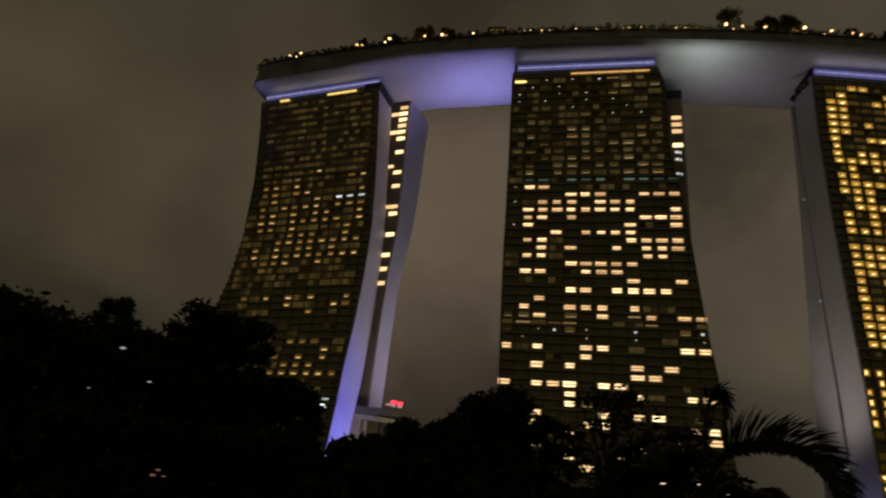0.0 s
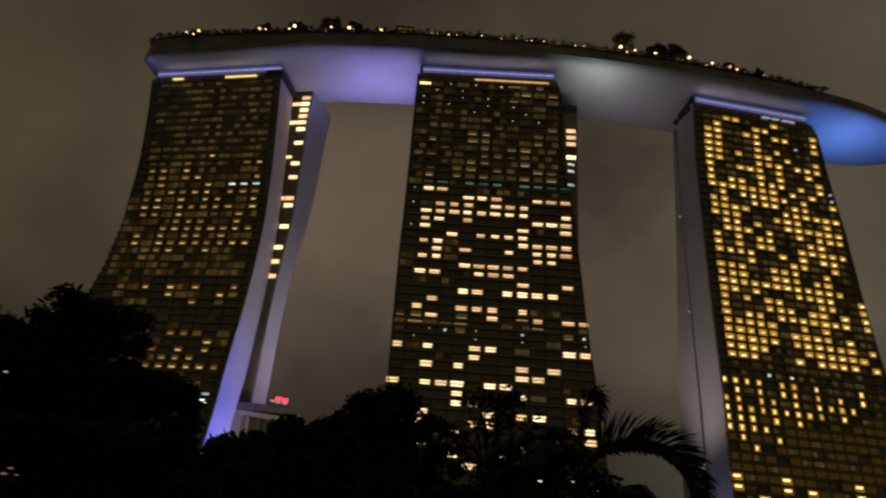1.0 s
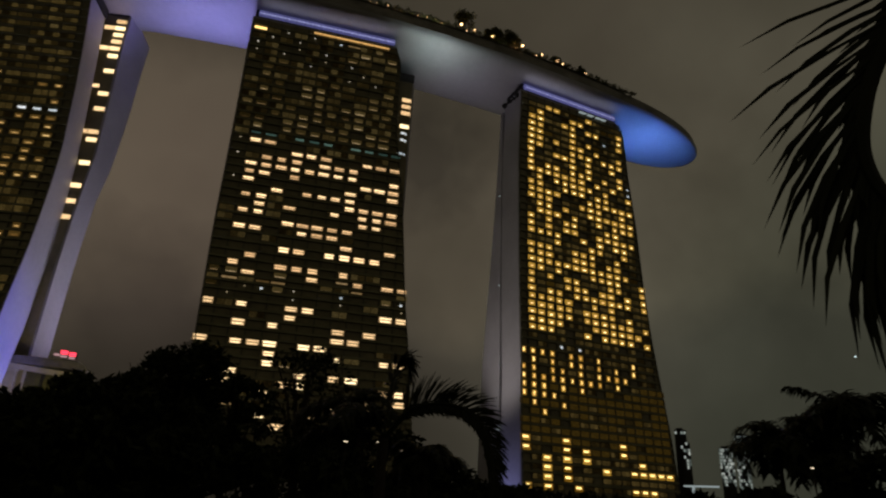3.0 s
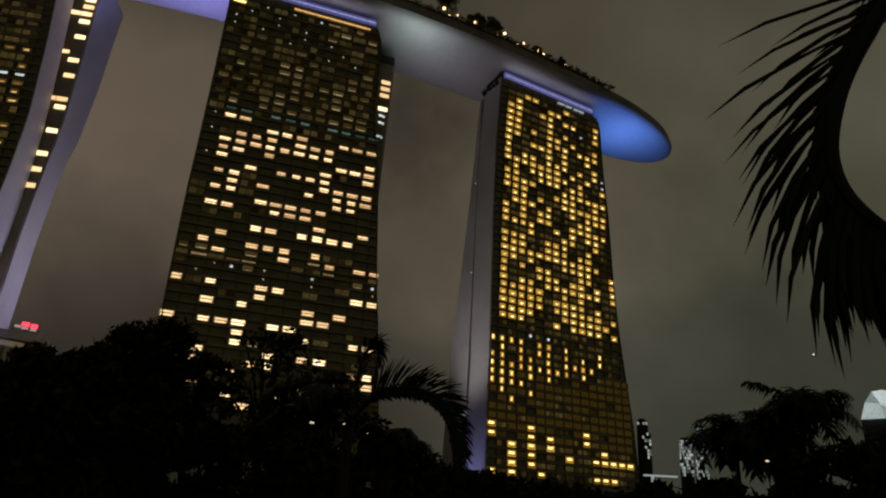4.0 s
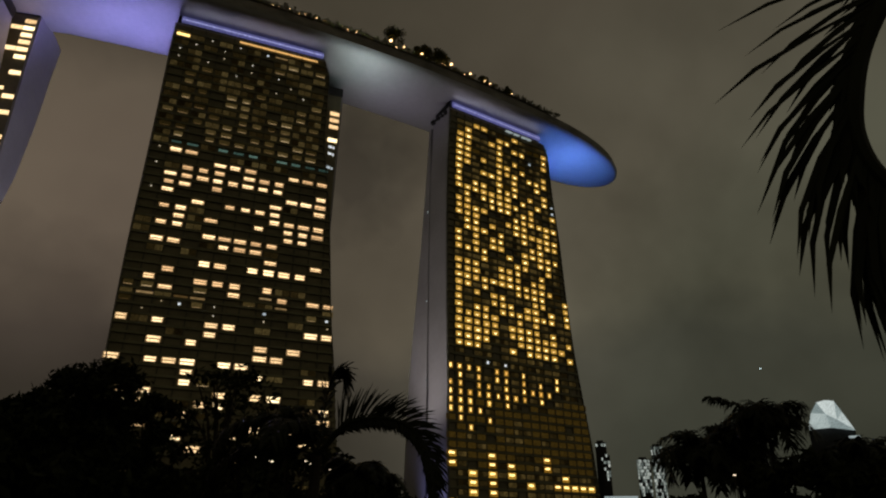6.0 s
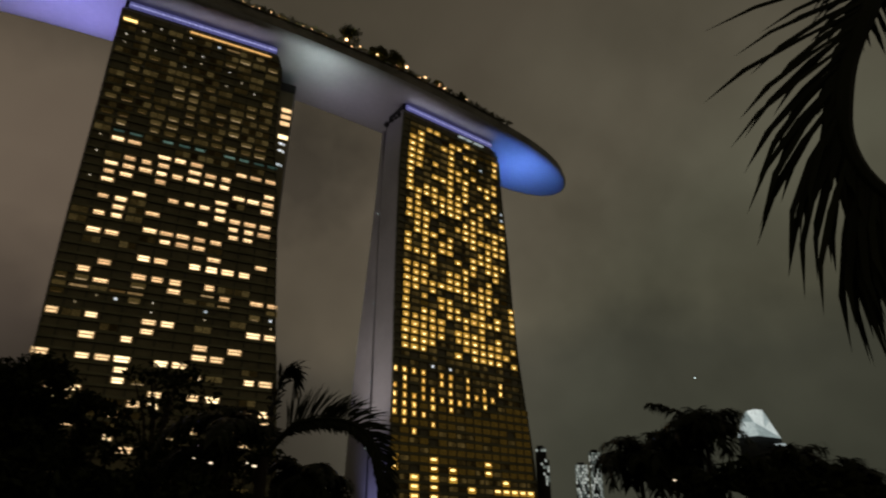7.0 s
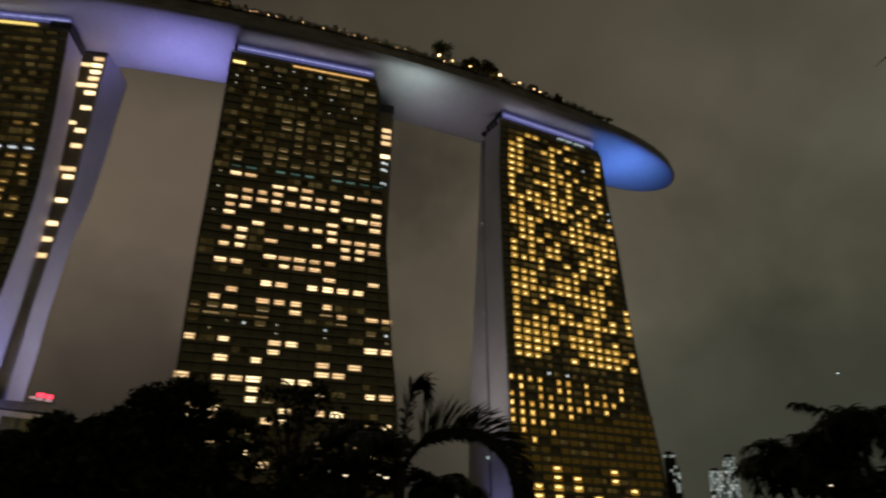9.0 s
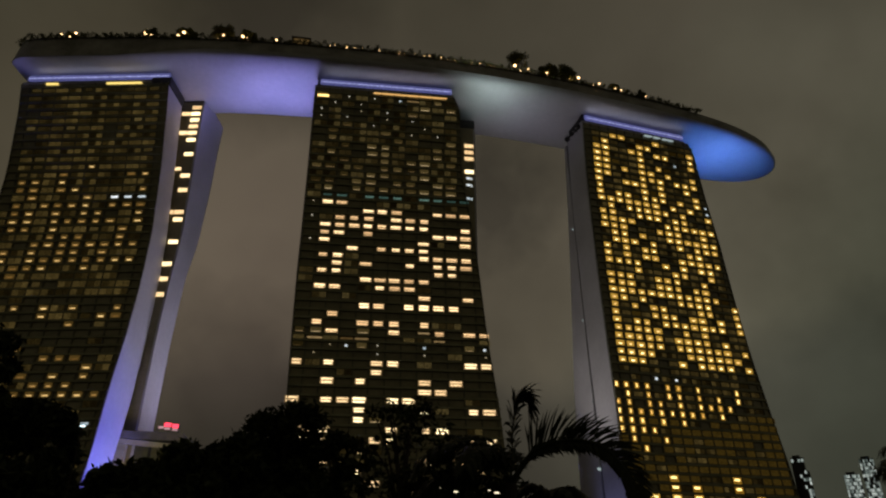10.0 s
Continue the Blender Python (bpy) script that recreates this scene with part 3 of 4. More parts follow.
# ---- the deck across the towers ----
def deck_line(x):
    return Vector((x, 238.3 + 0.00072 * (x - 15) ** 2, 0))


def deck_half(x):
    w = 20.5
    if x > 165:
        u = (x - 165) / 67.0
        w *= math.sqrt(max(0.0, 1 - u ** 2.6))
    if x < -131:
        u = (-131 - x) / 14.5
        w *= math.sqrt(max(0.0, 1 - u ** 3))
    return max(w, 0.15)


deck = tagged(new("roof_deck"), "long boat-shaped garden deck laid across the tower tops", "roof deck")
deck.location = (15, 238, 194)
HULL_Z, RIM_Z = 194.2, 206.0
xs = [-145.2 + k * 4.2 for k in range(90)] + [229.6, 231, 231.8]
xs = sorted(x for x in xs if x <= 231.9)
SEG = 22
rings, rims = [], []
for x in xs:
    c, w = deck_line(x), deck_half(x)
    t = (deck_line(x + 0.5) - deck_line(x - 0.5)).normalized()
    side = Vector((t.y, -t.x, 0))
    fade = min(1.0, (w / 20.5) ** (0.42 if x > 0 else 0.6) + 0.02)
    low = 5.0 * min(1.0, max(0.0, (-62 - x) / 36.0))
    keel, chine = RIM_Z - 12.2 * fade, RIM_Z - (6.0 + low) * fade
    ring = []
    for k in range(SEG + 1):
        a = math.pi * k / SEG
        ring.append(c + side * (w * math.cos(a)) + Vector((0, 0, chine - (chine - keel) * math.sin(a) ** 0.75)))
    rings.append(ring)
    e = side * (w - 0.02 - 1.6 * fade)
    rims.append([ring[0] + side * 0.05 * fade, c + e + Vector((0, 0, RIM_Z)), c - e + Vector((0, 0, RIM_Z)), ring[-1] - side * 0.05 * fade])
v, f = [], []
for r in rings:
    v += r
for i in range(len(rings) - 1):
    for j in range(SEG):
        a = i * (SEG + 1) + j
        f.append((a, a + 1, a + SEG + 2, a + SEG + 1))
part("hull", raw("hull", v, f, M_HULL, True), deck, "pale panelled belly of the deck")
for k, nm in ((0, "front_side"), (2, "rear_side")):
    v, f = [], []
    for r in rims:
        v += [r[k], r[k + 1]]
    for i in range(len(rims) - 1):
        f.append((2 * i, 2 * i + 1, 2 * i + 3, 2 * i + 2))
    part(nm, raw(nm, v, f, M_SIDE), deck, "dark clad upper side of the deck")
rings = [[r[1], r[2]] for r in rims]


def rail_h(x):
    return 1.1 if x < 165 else 0.25


v, f = [], []
for r in rings:
    v += [r[0] + Vector((0, 0, 0.0)), r[0] + Vector((0, 0, rail_h(r[0].x))), r[-1] + Vector((0, 0, rail_h(r[0].x))), r[-1]]
for i in range(len(rings) - 1):
    for j in range(3):
        a = i * 4 + j
        f.append((a, a + 1, a + 5, a + 4))
part("deck_floor", raw("deck_floor", v, f, M_ROOF), deck, "dark deck floor and parapet")


# ---- floodlights on the tower ends, shining on the belly and the end walls ----
def flood(name, at, target, colour, power, angle, size=1.5):
    l = bpy.data.lights.new(name, "SPOT")
    l.color, l.energy, l.spot_size, l.spot_blend, l.shadow_soft_size = colour, power, radians(angle), 0.8, size
    ob = new(name, l)
    ob.matrix_basis = look(at, target)
    return ob


def strip_flood(at, target, colour, power, length, wide=2.0):
    l = bpy.data.lights.new("floodlight", "AREA")
    l.shape, l.size, l.size_y, l.color, l.energy = "RECTANGLE", wide, length, colour, power
    l.spread = radians(95)
    ob = new("floodlight", l)
    ob.matrix_basis = look(at, target)
    return ob


VIOLET, BLUE = (0.38, 0.345, 0.98), (0.13, 0.27, 0.92)
strip_flood((-22, 246, 154), (-39, 237, 197), VIOLET, 6700, 14)
strip_flood((-58, 250, 170), (-44, 246, 196), VIOLET, 350, 12)
strip_flood((-142, 232, 184), (-142, 240, 197), VIOLET, 60, 5)
# area lamps added at the coves, filling in light on the deck's front
for cove, power in ((F1, 170), (F2, 420), (F3, 420)):
    c0 = cove.point(29, 1.6, TOP + 1.8)
    l = bpy.data.lights.new("cove_fill_lamp", "AREA")
    l.shape, l.size, l.size_y, l.color, l.energy, l.spread = "RECTANGLE", 54, 0.6, (0.50, 0.48, 0.60), power, radians(140)
    ob = new("cove_fill_lamp", l)
    up = (cove.n * 0.9 + Vector((0, 0, 1))).normalized()
    ob.matrix_basis = Matrix.Translation(c0) @ Matrix((cove.d, up.cross(cove.d) * -1, up * -1)).transposed().to_4x4()
strip_flood((58, 216, 170), (64, 221, 198), (0.60, 0.72, 0.70), 1800, 14)
strip_flood((76, 240, 160), (84, 238, 196), (0.52, 0.44, 0.66), 520, 16)
strip_flood((182, 246, 150), (194, 250, 198), BLUE, 9800, 24)
# beams up the end walls from the ground between the towers, and wide ones at their feet
flood("floodlight", F1.point(110, -23, 4), F1.point(58, -18, 138), (0.62, 0.56, 0.68), 128000, 40, 3)
flood("floodlight", (-28, 276, 48), F1.point(60, -34, 108), (0.52, 0.47, 0.72), 62000, 130, 2)
flood("floodlight", (-40, 236, 4), F1.point(57, -9, 44), (0.23, 0.22, 1.0), 190000, 42, 3)
flood("floodlight", F3.point(-34, -8, 4), F3.point(0, -10, 150), (0.74, 0.66, 0.66), 135000, 62, 3)
flood("floodlight", F3.point(-16, -6, 3), F3.point(0, -6, 22), (0.42, 0.42, 1.0), 7000, 70, 3)
# an unseen warm spot added to brighten the podium's front, as street lighting would
flood("podium_fill_lamp", (-56, 228, 14), (-62, 257, 38), (1.0, 0.82, 0.40), 16000, 70, 1)


# ---- trees ----
def crown_mesh(name, blobs, count, leaf, seed, mat):
    """Many small leaves spread through several lumps."""
    rnd = np.random.RandomState(seed)
    vol = np.array([b[3] * b[4] for b in blobs])
    pick = rnd.choice(len(blobs), count, p=vol / vol.sum())
    dirs = rnd.normal(size=(count, 3))
    dirs /= np.linalg.norm(dirs, axis=1)[:, None]
    rad = rnd.uniform(0.05, 1, count) ** 0.5 * rnd.normal(1.0, 0.12, count)
    B = np.array(blobs)
    c = B[pick, :3] + dirs * rad[:, None] * np.c_[B[pick, 3], B[pick, 3], B[pick, 4]]
    a = rnd.normal(size=(count, 3))
    a /= np.linalg.norm(a, axis=1)[:, None]
    b = np.cross(a, rnd.normal(size=(count, 3)))
    b /= np.linalg.norm(b, axis=1)[:, None]
    s = leaf * rnd.uniform(0.5, 1.4, count)[:, None]
    verts = np.stack([c - a * s, c + b * s * 0.4, c + a * s, c - b * s * 0.4], 1).reshape(-1, 3)
    faces = np.arange(count * 4).reshape(-1, 4)
    return raw(name, verts.tolist(), faces.tolist(), mat)


def limb(path, r0, r1, sides=7):
    rings = []
    for k, p in enumerate(path):
        q = path[min(k + 1, len(path) - 1)] - path[max(k - 1, 0)]
        q.normalize()
        u = q.cross(Vector((0.3, 1, 0.1))).normalized()
        w = q.cross(u)
        r = r0 + (r1 - r0) * k / (len(path) - 1)
        rings.append([p + (u * math.cos(2 * math.pi * j / sides) + w * math.sin(2 * math.pi * j / sides)) * r for j in range(sides)])
    return loft(rings)


def polar(az, dist, el=None, eye=(0.0, 0.0)):
    """A place by heading, distance and, if given, elevation as seen from the path."""
    z = 0.0 if el is None else EYE + dist * math.tan(radians(el))
    return Vector((eye[0] + math.sin(radians(az)) * dist, eye[1] + math.cos(radians(az)) * dist, z))


def broadleaf(label, az, dist, el, width, seed, count=11000, leaf=0.25, lumps=48, low=0.1, name="tree"):
    """A tree whose top stands at that elevation."""
    rnd = random.Random(seed)
    at = polar(az, dist)
    height = EYE + dist * math.tan(radians(el))
    t = tagged(new(name), label, name)
    t.location = at
    blobs, vs, fs = [], [], []

    def add(pv, pf):
        k = len(vs)
        vs.extend(pv)
        fs.extend(tuple(i + k for i in q) for q in pf)
    top = at + Vector((0, 0, height * 0.6))
    add(*limb([at + (top - at) * k / 4 + Vector((rnd.uniform(-.15, .15), rnd.uniform(-.15, .15), 0)) for k in range(5)], height * 0.03, height * 0.014))
    for k in range(lumps):
        a = rnd.uniform(0, 2 * math.pi)
        u = rnd.uniform(0.0, 1)
        size = width * rnd.uniform(0.09, 0.16)
        h = height * (low + (1 - low) * u) - size * 0.7 * u
        reach = width * 0.5 * math.sqrt(max(0.05, 1 - max(0, (h / height - 0.45) / 0.62) ** 2)) - size * 0.6
        r = max(0, reach) * math.sqrt(rnd.uniform(0.05, 1))
        c = at + Vector((math.cos(a) * r, math.sin(a) * r, max(h, size * 0.5)))
        blobs.append((*c, size, size * 0.7))
        if k % 2 == 0:
            mid = (top + c) * 0.5 + Vector((0, 0, -height * 0.04))
            add(*limb([at.lerp(top, 0.5), mid, c], height * 0.010, height * 0.003, 5))
    part("trunk", raw("trunk", vs, fs, M_BARK), t, "trunk and limbs")
    part("crown", crown_mesh("crown", blobs, count, leaf, seed, M_LEAF), t, "dark leafy crown")
    return t


def smooth_path(pts, n):
    """A smooth line through control points."""
    out = []
    m = len(pts)
    for i in range(m - 1):
        p0, p1, p2, p3 = pts[max(i - 1, 0)], pts[i], pts[i + 1], pts[min(i + 2, m - 1)]
        for k in range(n):
            u = k / n
            out.append(0.5 * (2 * p1 + (p2 - p0) * u + (2 * p0 - 5 * p1 + 4 * p2 - p3) * u * u + (3 * p1 - p0 - 3 * p2 + p3) * u ** 3))
    out.append(pts[-1].copy())
    return out


def arch_path(base, heading, rise, length, droop, n=24):
    h = Vector((math.sin(heading), math.cos(heading), 0))
    pts, p, ang = [], base.copy(), rise
    for k in range(n + 1):
        pts.append(p.copy())
        p = p + (h * math.cos(ang) + Vector((0, 0, math.sin(ang)))) * (length / n)
        ang -= droop / n * (0.5 + 1.0 * k / n)
    return pts


def frond(pts, leaflet, seed, pairs=46, width=0.035, rib=0.02, flat=None, lean=0.65, hang=0.7, start=0.14, sides=(1.0, 1.0), swoop=0.0):
    """A feather palm leaf: an arching midrib and leaflets on both sides. flat: the way that the leaf's face looks, or nothing for up."""
    rnd = random.Random(seed)
    n = len(pts) - 1
    vs, fs = limb(pts, rib, rib * 0.25, 5)
    vs, fs = list(vs), list(fs)
    for k in range(pairs):
        u = start + (1 - start) * k / (pairs - 1)
        i = min(int(u * n), n - 1)
        q = pts[i].lerp(pts[i + 1], u * n - i)
        t = (pts[i + 1] - pts[i]).normalized()
        side = t.cross(flat if flat is not None else Vector((0, 0, 1)))
        side = side.normalized() if side.length > 0.05 else Vector((1, 0, 0))
        upv = side.cross(t)
        L = leaflet * (0.5 + 0.5 * math.sin(math.pi * min(1, u * 0.85 + 0.1)))
        L *= 1 + swoop * (0.55 - u)
        droop = hang * (1 + swoop * 1.6 * (u - 0.5))
        for sgn, share in ((-1, sides[0]), (1, sides[1])):
            if share <= 0:
                continue
            l = L * share * rnd.uniform(0.75, 1.12)
            out = (side * sgn * rnd.uniform(0.6, 0.95) + t * lean * rnd.uniform(0.7, 1.3) + upv * rnd.uniform(-0.3, 0.3)).normalized()
            m1 = q + out * l * 0.4
            o2 = (out + Vector((0, 0, -droop * rnd.uniform(0.5, 1.1)))).normalized()
            m2 = m1 + o2 * l * 0.35
            o3 = (o2 + Vector((0, 0, -droop * rnd.uniform(0.4, 1.0)))).normalized()
            e = m2 + o3 * l * 0.3
            c = out.cross(upv).normalized() * width * rnd.uniform(0.7, 1.25)
            j = len(vs)
            vs += [q - c * 0.5, q + c * 0.5, m1 - c, m1 + c, m2 - c * 0.8, m2 + c * 0.8, e]
            fs += [(j, j + 1, j + 3, j + 2), (j + 2, j + 3, j + 5, j + 4), (j + 4, j + 5, j + 6)]
    return vs, fs


def palm(label, at, top, thick=0.14):
    t = tagged(new("palm_tree"), label, "palm")
    t.location = at
    lean = Vector((top.x - at.x, top.y - at.y, 0))
    path = [at.lerp(top, k / 8) - lean * ((k / 8) * (1 - k / 8) * 0.5) for k in range(9)]
    v, f = limb(path, thick, thick * 0.7, 9)
    part("trunk", raw("trunk", v, f, M_BARK), t, "ringed palm trunk")
    return t


def add_frond(t, pts, leaflet, seed, **more):
    v, f = frond(pts, leaflet, seed, **more)
    return part("frond", raw("frond", v, f, M_PALM), t)


def clump_palm(label, az, dist, el, reach, count, seed, leaflet=1.05, eye=(-0.2, 0.8)):
    rnd = random.Random(seed)
    top = polar(az, dist, el, eye)
    t = palm(label, Vector((top.x, top.y, 0)), top)
    for k in range(count):
        a = 2 * math.pi * k / count + rnd.uniform(-0.2, 0.2)
        add_frond(t, arch_path(top, a, radians(rnd.uniform(5, 80)), reach * rnd.uniform(0.75, 1.2), radians(rnd.uniform(90, 170))), leaflet, seed + k, pairs=36, width=0.05, rib=0.03)
    return t


DARK_TREE = "broad dark leafy tree standing in the garden"
broadleaf(DARK_TREE, -43, 50, 14.2, 17, 11, 22000, 0.3, 70)
broadleaf("slim pointed dark tree rising among broad ones", -36.7, 60, 15.4, 6.0, 12, 7000, 0.2, 40)
broadleaf(DARK_TREE, -38.5, 47, 12.2, 12, 24, 18000, 0.28, 60)
broadleaf(DARK_TREE, -32.8, 48, 14.0, 11, 13, 18000, 0.26, 60)
broadleaf(DARK_TREE, -28.6, 46, 16.4, 9.5, 14, 18000, 0.26, 60)
broadleaf(DARK_TREE, -26.3, 45, 14.3, 6, 49, 16000, 0.26, 56)
broadleaf(DARK_TREE, -22.8, 44, 11.6, 7, 25, 16000, 0.26, 56)
broadleaf(DARK_TREE, -20.9, 40, 10.6, 3.6, 15)
broadleaf("low dark tree by the foot of the violet tower", -15.8, 40, 7.0, 5, 26)
broadleaf("low dark tree by the foot of the violet tower", -11.8, 42, 9.2, 7.5, 16)
broadleaf("low dark tree by the foot of the violet tower", -8.2, 43, 10.2, 8, 46, 20000)
broadleaf("low dark tree by the foot of the violet tower", -13.6, 39, 7.9, 5, 47)
broadleaf("broad dark tree before the middle tower", -4.2, 45, 12.9, 8.5, 17, 11000)
broadleaf("narrow dark tree beside the middle tower", -4.7, 49, 10.6, 5.5, 48, 16000, 0.3, 60)
broadleaf("broad dark tree before the middle tower", 0.2, 44, 10.6, 6.5, 27, 4500)
broadleaf("broad dark tree before the middle tower", 7.0, 42, 7.2, 8, 18, 2200)
broadleaf("low dark tree beside the arching palm", 11.5, 36, 8.2, 6.5, 19, 3200, 0.22)
broadleaf("low dark shrub beside the arching palm", 19, 36, 4.6, 7, 20, name="shrub")
broadleaf("low dark shrub before the golden tower", 25, 40, 2.8, 9, 28, name="shrub")
broadleaf("low dark shrub before the golden tower", 32, 44, 2.6, 9, 29, name="shrub")
for k, (az, el) in enumerate([(-46, 7), (-38, 7), (-31, 7), (-24, 7), (-17.6, 7.1), (-14.6, 7.2), (-12, 8.2), (-10, 6.5), (-9.0, 8.6), (-5.5, 8.6), (-6.5, 6.5), (-3, 6.5), (4, 5.5), (11, 5), (42.5, 3.6), (46.5, 5.2), (50, 6.2), (54, 6.0), (56, 5.8), (59, 4.0), (63, 2.8), (68, 2.6)]):
    broadleaf("dark undergrowth filling the garden edge", az, 31, el, 7, 200 + k, 4500, 0.26, 20, 0.05, "shrub")

# the palm with the arching leaf
EYE_B = (-0.22, 0.84)
top = polar(14.6, 12.6, 6.4, EYE_B)
arch_palm = palm("feather palm with a leaf arching over and down", polar(14.4, 12.8, None, EYE_B), top)
FACE_US = Vector((-0.3, -0.95, 0))
arch = smooth_path([top, polar(16.6, 12.5, 8.8, EYE_B), polar(19.2, 12.4, 9.6, EYE_B), polar(21.9, 12.3, 9.2, EYE_B), polar(23.7, 12.2, 7.5, EYE_B), polar(24.5, 12.1, 5.0, EYE_B), polar(24.7, 12.0, 2.2, EYE_B)], 8)
add_frond(arch_palm, arch, 0.62, 31, pairs=120, width=0.020, rib=0.05, flat=FACE_US, lean=0.75, hang=0.3, sides=(1.0, 0.45), swoop=0.75)
add_frond(arch_palm, [p + Vector((0.05, 0.25, -0.05)) for p in arch], 0.52, 32, pairs=110, width=0.020, rib=0.04, flat=FACE_US, lean=1.6, hang=0.5, sides=(0.8, 0.4), swoop=0.3)
add_frond(arch_palm, smooth_path([top, polar(14.9, 12.6, 10, EYE_B), polar(15.3, 12.6, 12.6, EYE_B), polar(16.1, 12.6, 13.3, EYE_B), polar(16.7, 12.6, 12.2, EYE_B)], 8), 0.62, 33, pairs=70, width=0.045, rib=0.02, hang=0.4)
for k, (a, r, l, d) in enumerate([(10, 65, 1.6, 110), (-50, 60, 2.2, 120), (-95, 50, 2.2, 120), (-140, 45, 2.0, 110), (-75, 20, 2.0, 80)]):
    add_frond(arch_palm, arch_path(top, radians(a), radians(r), l, radians(d)), 0.55, 34 + k, pairs=46, width=0.03)

# palms by the far skyline
tall = clump_palm("dark feather palm against the night sky", 50.7, 36, 8.2, 2.1, 24, 51)
add_frond(tall, smooth_path([polar(50.7, 36, 8.2, EYE_B), polar(49.6, 35.6, 9.4, EYE_B), polar(48.2, 35.3, 10.2, EYE_B), polar(46.8, 35.0, 10.6, EYE_B)], 8), 0.8, 66, pairs=50, width=0.05, rib=0.04, hang=1.0)
clump_palm("dark feather palm against the night sky", 48.0, 38, 6.2, 2.5, 22, 81)
clump_palm("dark feather palm against the night sky", 45.4, 36, 5.8, 2.6, 24, 71)
clump_palm("low dark feather palm", 56.2, 35, 5.0, 2.0, 22, 91)
clump_palm("low dark feather palm", 59.4, 36, 3.8, 2.4, 20, 131)

broadleaf("open-crowned dark tree with windows shining through", 5.6, 38, 13.3, 7.0, 152, 1300, 0.22, 46, 0.3)
broadleaf("open-crowned dark tree with windows shining through", 9.0, 37, 10.8, 6.5, 153, 1300, 0.22, 44, 0.2)
clump_palm("slender dark palm before the middle tower", 11.3, 34, 8.6, 1.9, 11, 171, 0.5)
clump_palm("low feather palm under the arching leaf", 18.0, 14, 4.4, 0.9, 14, 191, 0.4)

# the near palm: a leaf that hangs over into the view
near_top = polar(76.8, 4.30, 38.5)
near = palm("feather palm close by with hanging leaflets", polar(78.8, 4.48), near_top, 0.11)
TO_US = -polar(54, 1.0)
near_rib = smooth_path([near_top, polar(68.4, 4.12, 39.2), polar(60.8, 3.93, 37.2), polar(58.2, 3.84, 35.2), polar(56.0, 3.80, 32.6), polar(54.6, 3.75, 29.8), polar(54.0, 3.75, 27.2), polar(54.4, 3.75, 24.6), polar(55.8, 3.75, 22.2), polar(57.8, 3.80, 20.2), polar(60.4, 3.84, 18.6)], 8)


def hanging_leaf(pts, count, start, length, shrink, steep, tangent, width, rib, seed):
    """A leaf that curls over: its leaflets spread outwards at the bend and hang straight down at the end."""
    rnd = random.Random(seed)
    vs, fs = limb(pts, rib, rib * 0.5, 7)
    vs, fs = list(vs), list(fs)
    n = len(pts) - 1
    aside = Vector((TO_US.y, -TO_US.x, 0)).normalized()
    for k in range(count):
        w = (k - k % 3 * 0.75 + rnd.uniform(-0.3, 0.3)) / count
        w = min(max(w, 0.0), 0.999)
        u = (start + (1 - start) * w) * n
        i = min(int(u), n - 1)
        q = pts[i].lerp(pts[i + 1], u - i)
        t = (pts[i + 1] - pts[i]).normalized()
        g = (u / n - 0.17) / 0.83
        a = radians(steep * min(1.0, g * 1.18) ** 0.56 + rnd.uniform(-7, 7))
        l = length * (1 - shrink * min(1, g * 1.3)) * rnd.uniform(0.7, 1.1) * (0.84 + 0.26 * math.sin(math.pi * min(1.0, max(0.0, g) * 1.25)) + (0.28 if w < 0.12 and k % 3 == 0 else 0.0))
        p, deep = q, TO_US * rnd.uniform(-0.22, 0.22)
        rows = [(q, t.cross(TO_US).normalized() * width * 0.5)]
        for step, bend, wd in ((0.4, -16, 1.0), (0.32, 2, 0.9), (0.28, 14, 0.0)):
            b = a + radians(bend)
            way = aside * math.cos(b) - Vector((0, 0, 1)) * math.sin(b) + deep
            if step == 0.4:
                way = way + t * tangent
            way.normalize()
            p = p + way * l * step
            rows.append((p, way.cross(TO_US).normalized() * width * wd * rnd.uniform(0.8, 1.2)))
        j = len(vs)
        for c, h in rows[:3]:
            vs += [c - h, c + h]
        vs.append(rows[3][0])
        fs += [(j, j + 1, j + 3, j + 2), (j + 2, j + 3, j + 5, j + 4), (j + 4, j + 5, j + 6)]
    return vs, fs


for count, start, length, shrink, tangent, width, rib, seed in ((60, 0.17, 0.95, 0.08, 0.5, 0.016, 0.055, 111), (150, 0.17, 0.33, -0.1, 1.5, 0.015, 0.05, 112), (80, 0.70, 0.78, 0.0, 0.2, 0.016, 0.03, 113)):
    v, f = hanging_leaf(near_rib, count, start, length, shrink, 88, tangent, width, rib, seed)
    part("frond", raw("frond", v, f, M_PALM), near, "curled leaf with hanging leaflets")
for k, (a, r, l, d) in enumerate([(20, 60, 2.2, 110), (100, 50, 2.2, 120), (150, 55, 2.2, 120), (210, 50, 2.0, 120)]):
    add_frond(near, arch_path(near_top, radians(a), radians(r), l, radians(d)), 0.7, 114 + k, pairs=40, width=0.02)


# ---- the deck's garden: lamps, little trees, pavilion ----
def deck_place(x, u, z=207.1):
    c, w = deck_line(x), deck_half(x)
    t = (deck_line(x + 0.5) - deck_line(x - 0.5)).normalized()
    return c + Vector((t.y, -t.x, 0)) * w * u + Vector((0, 0, z))


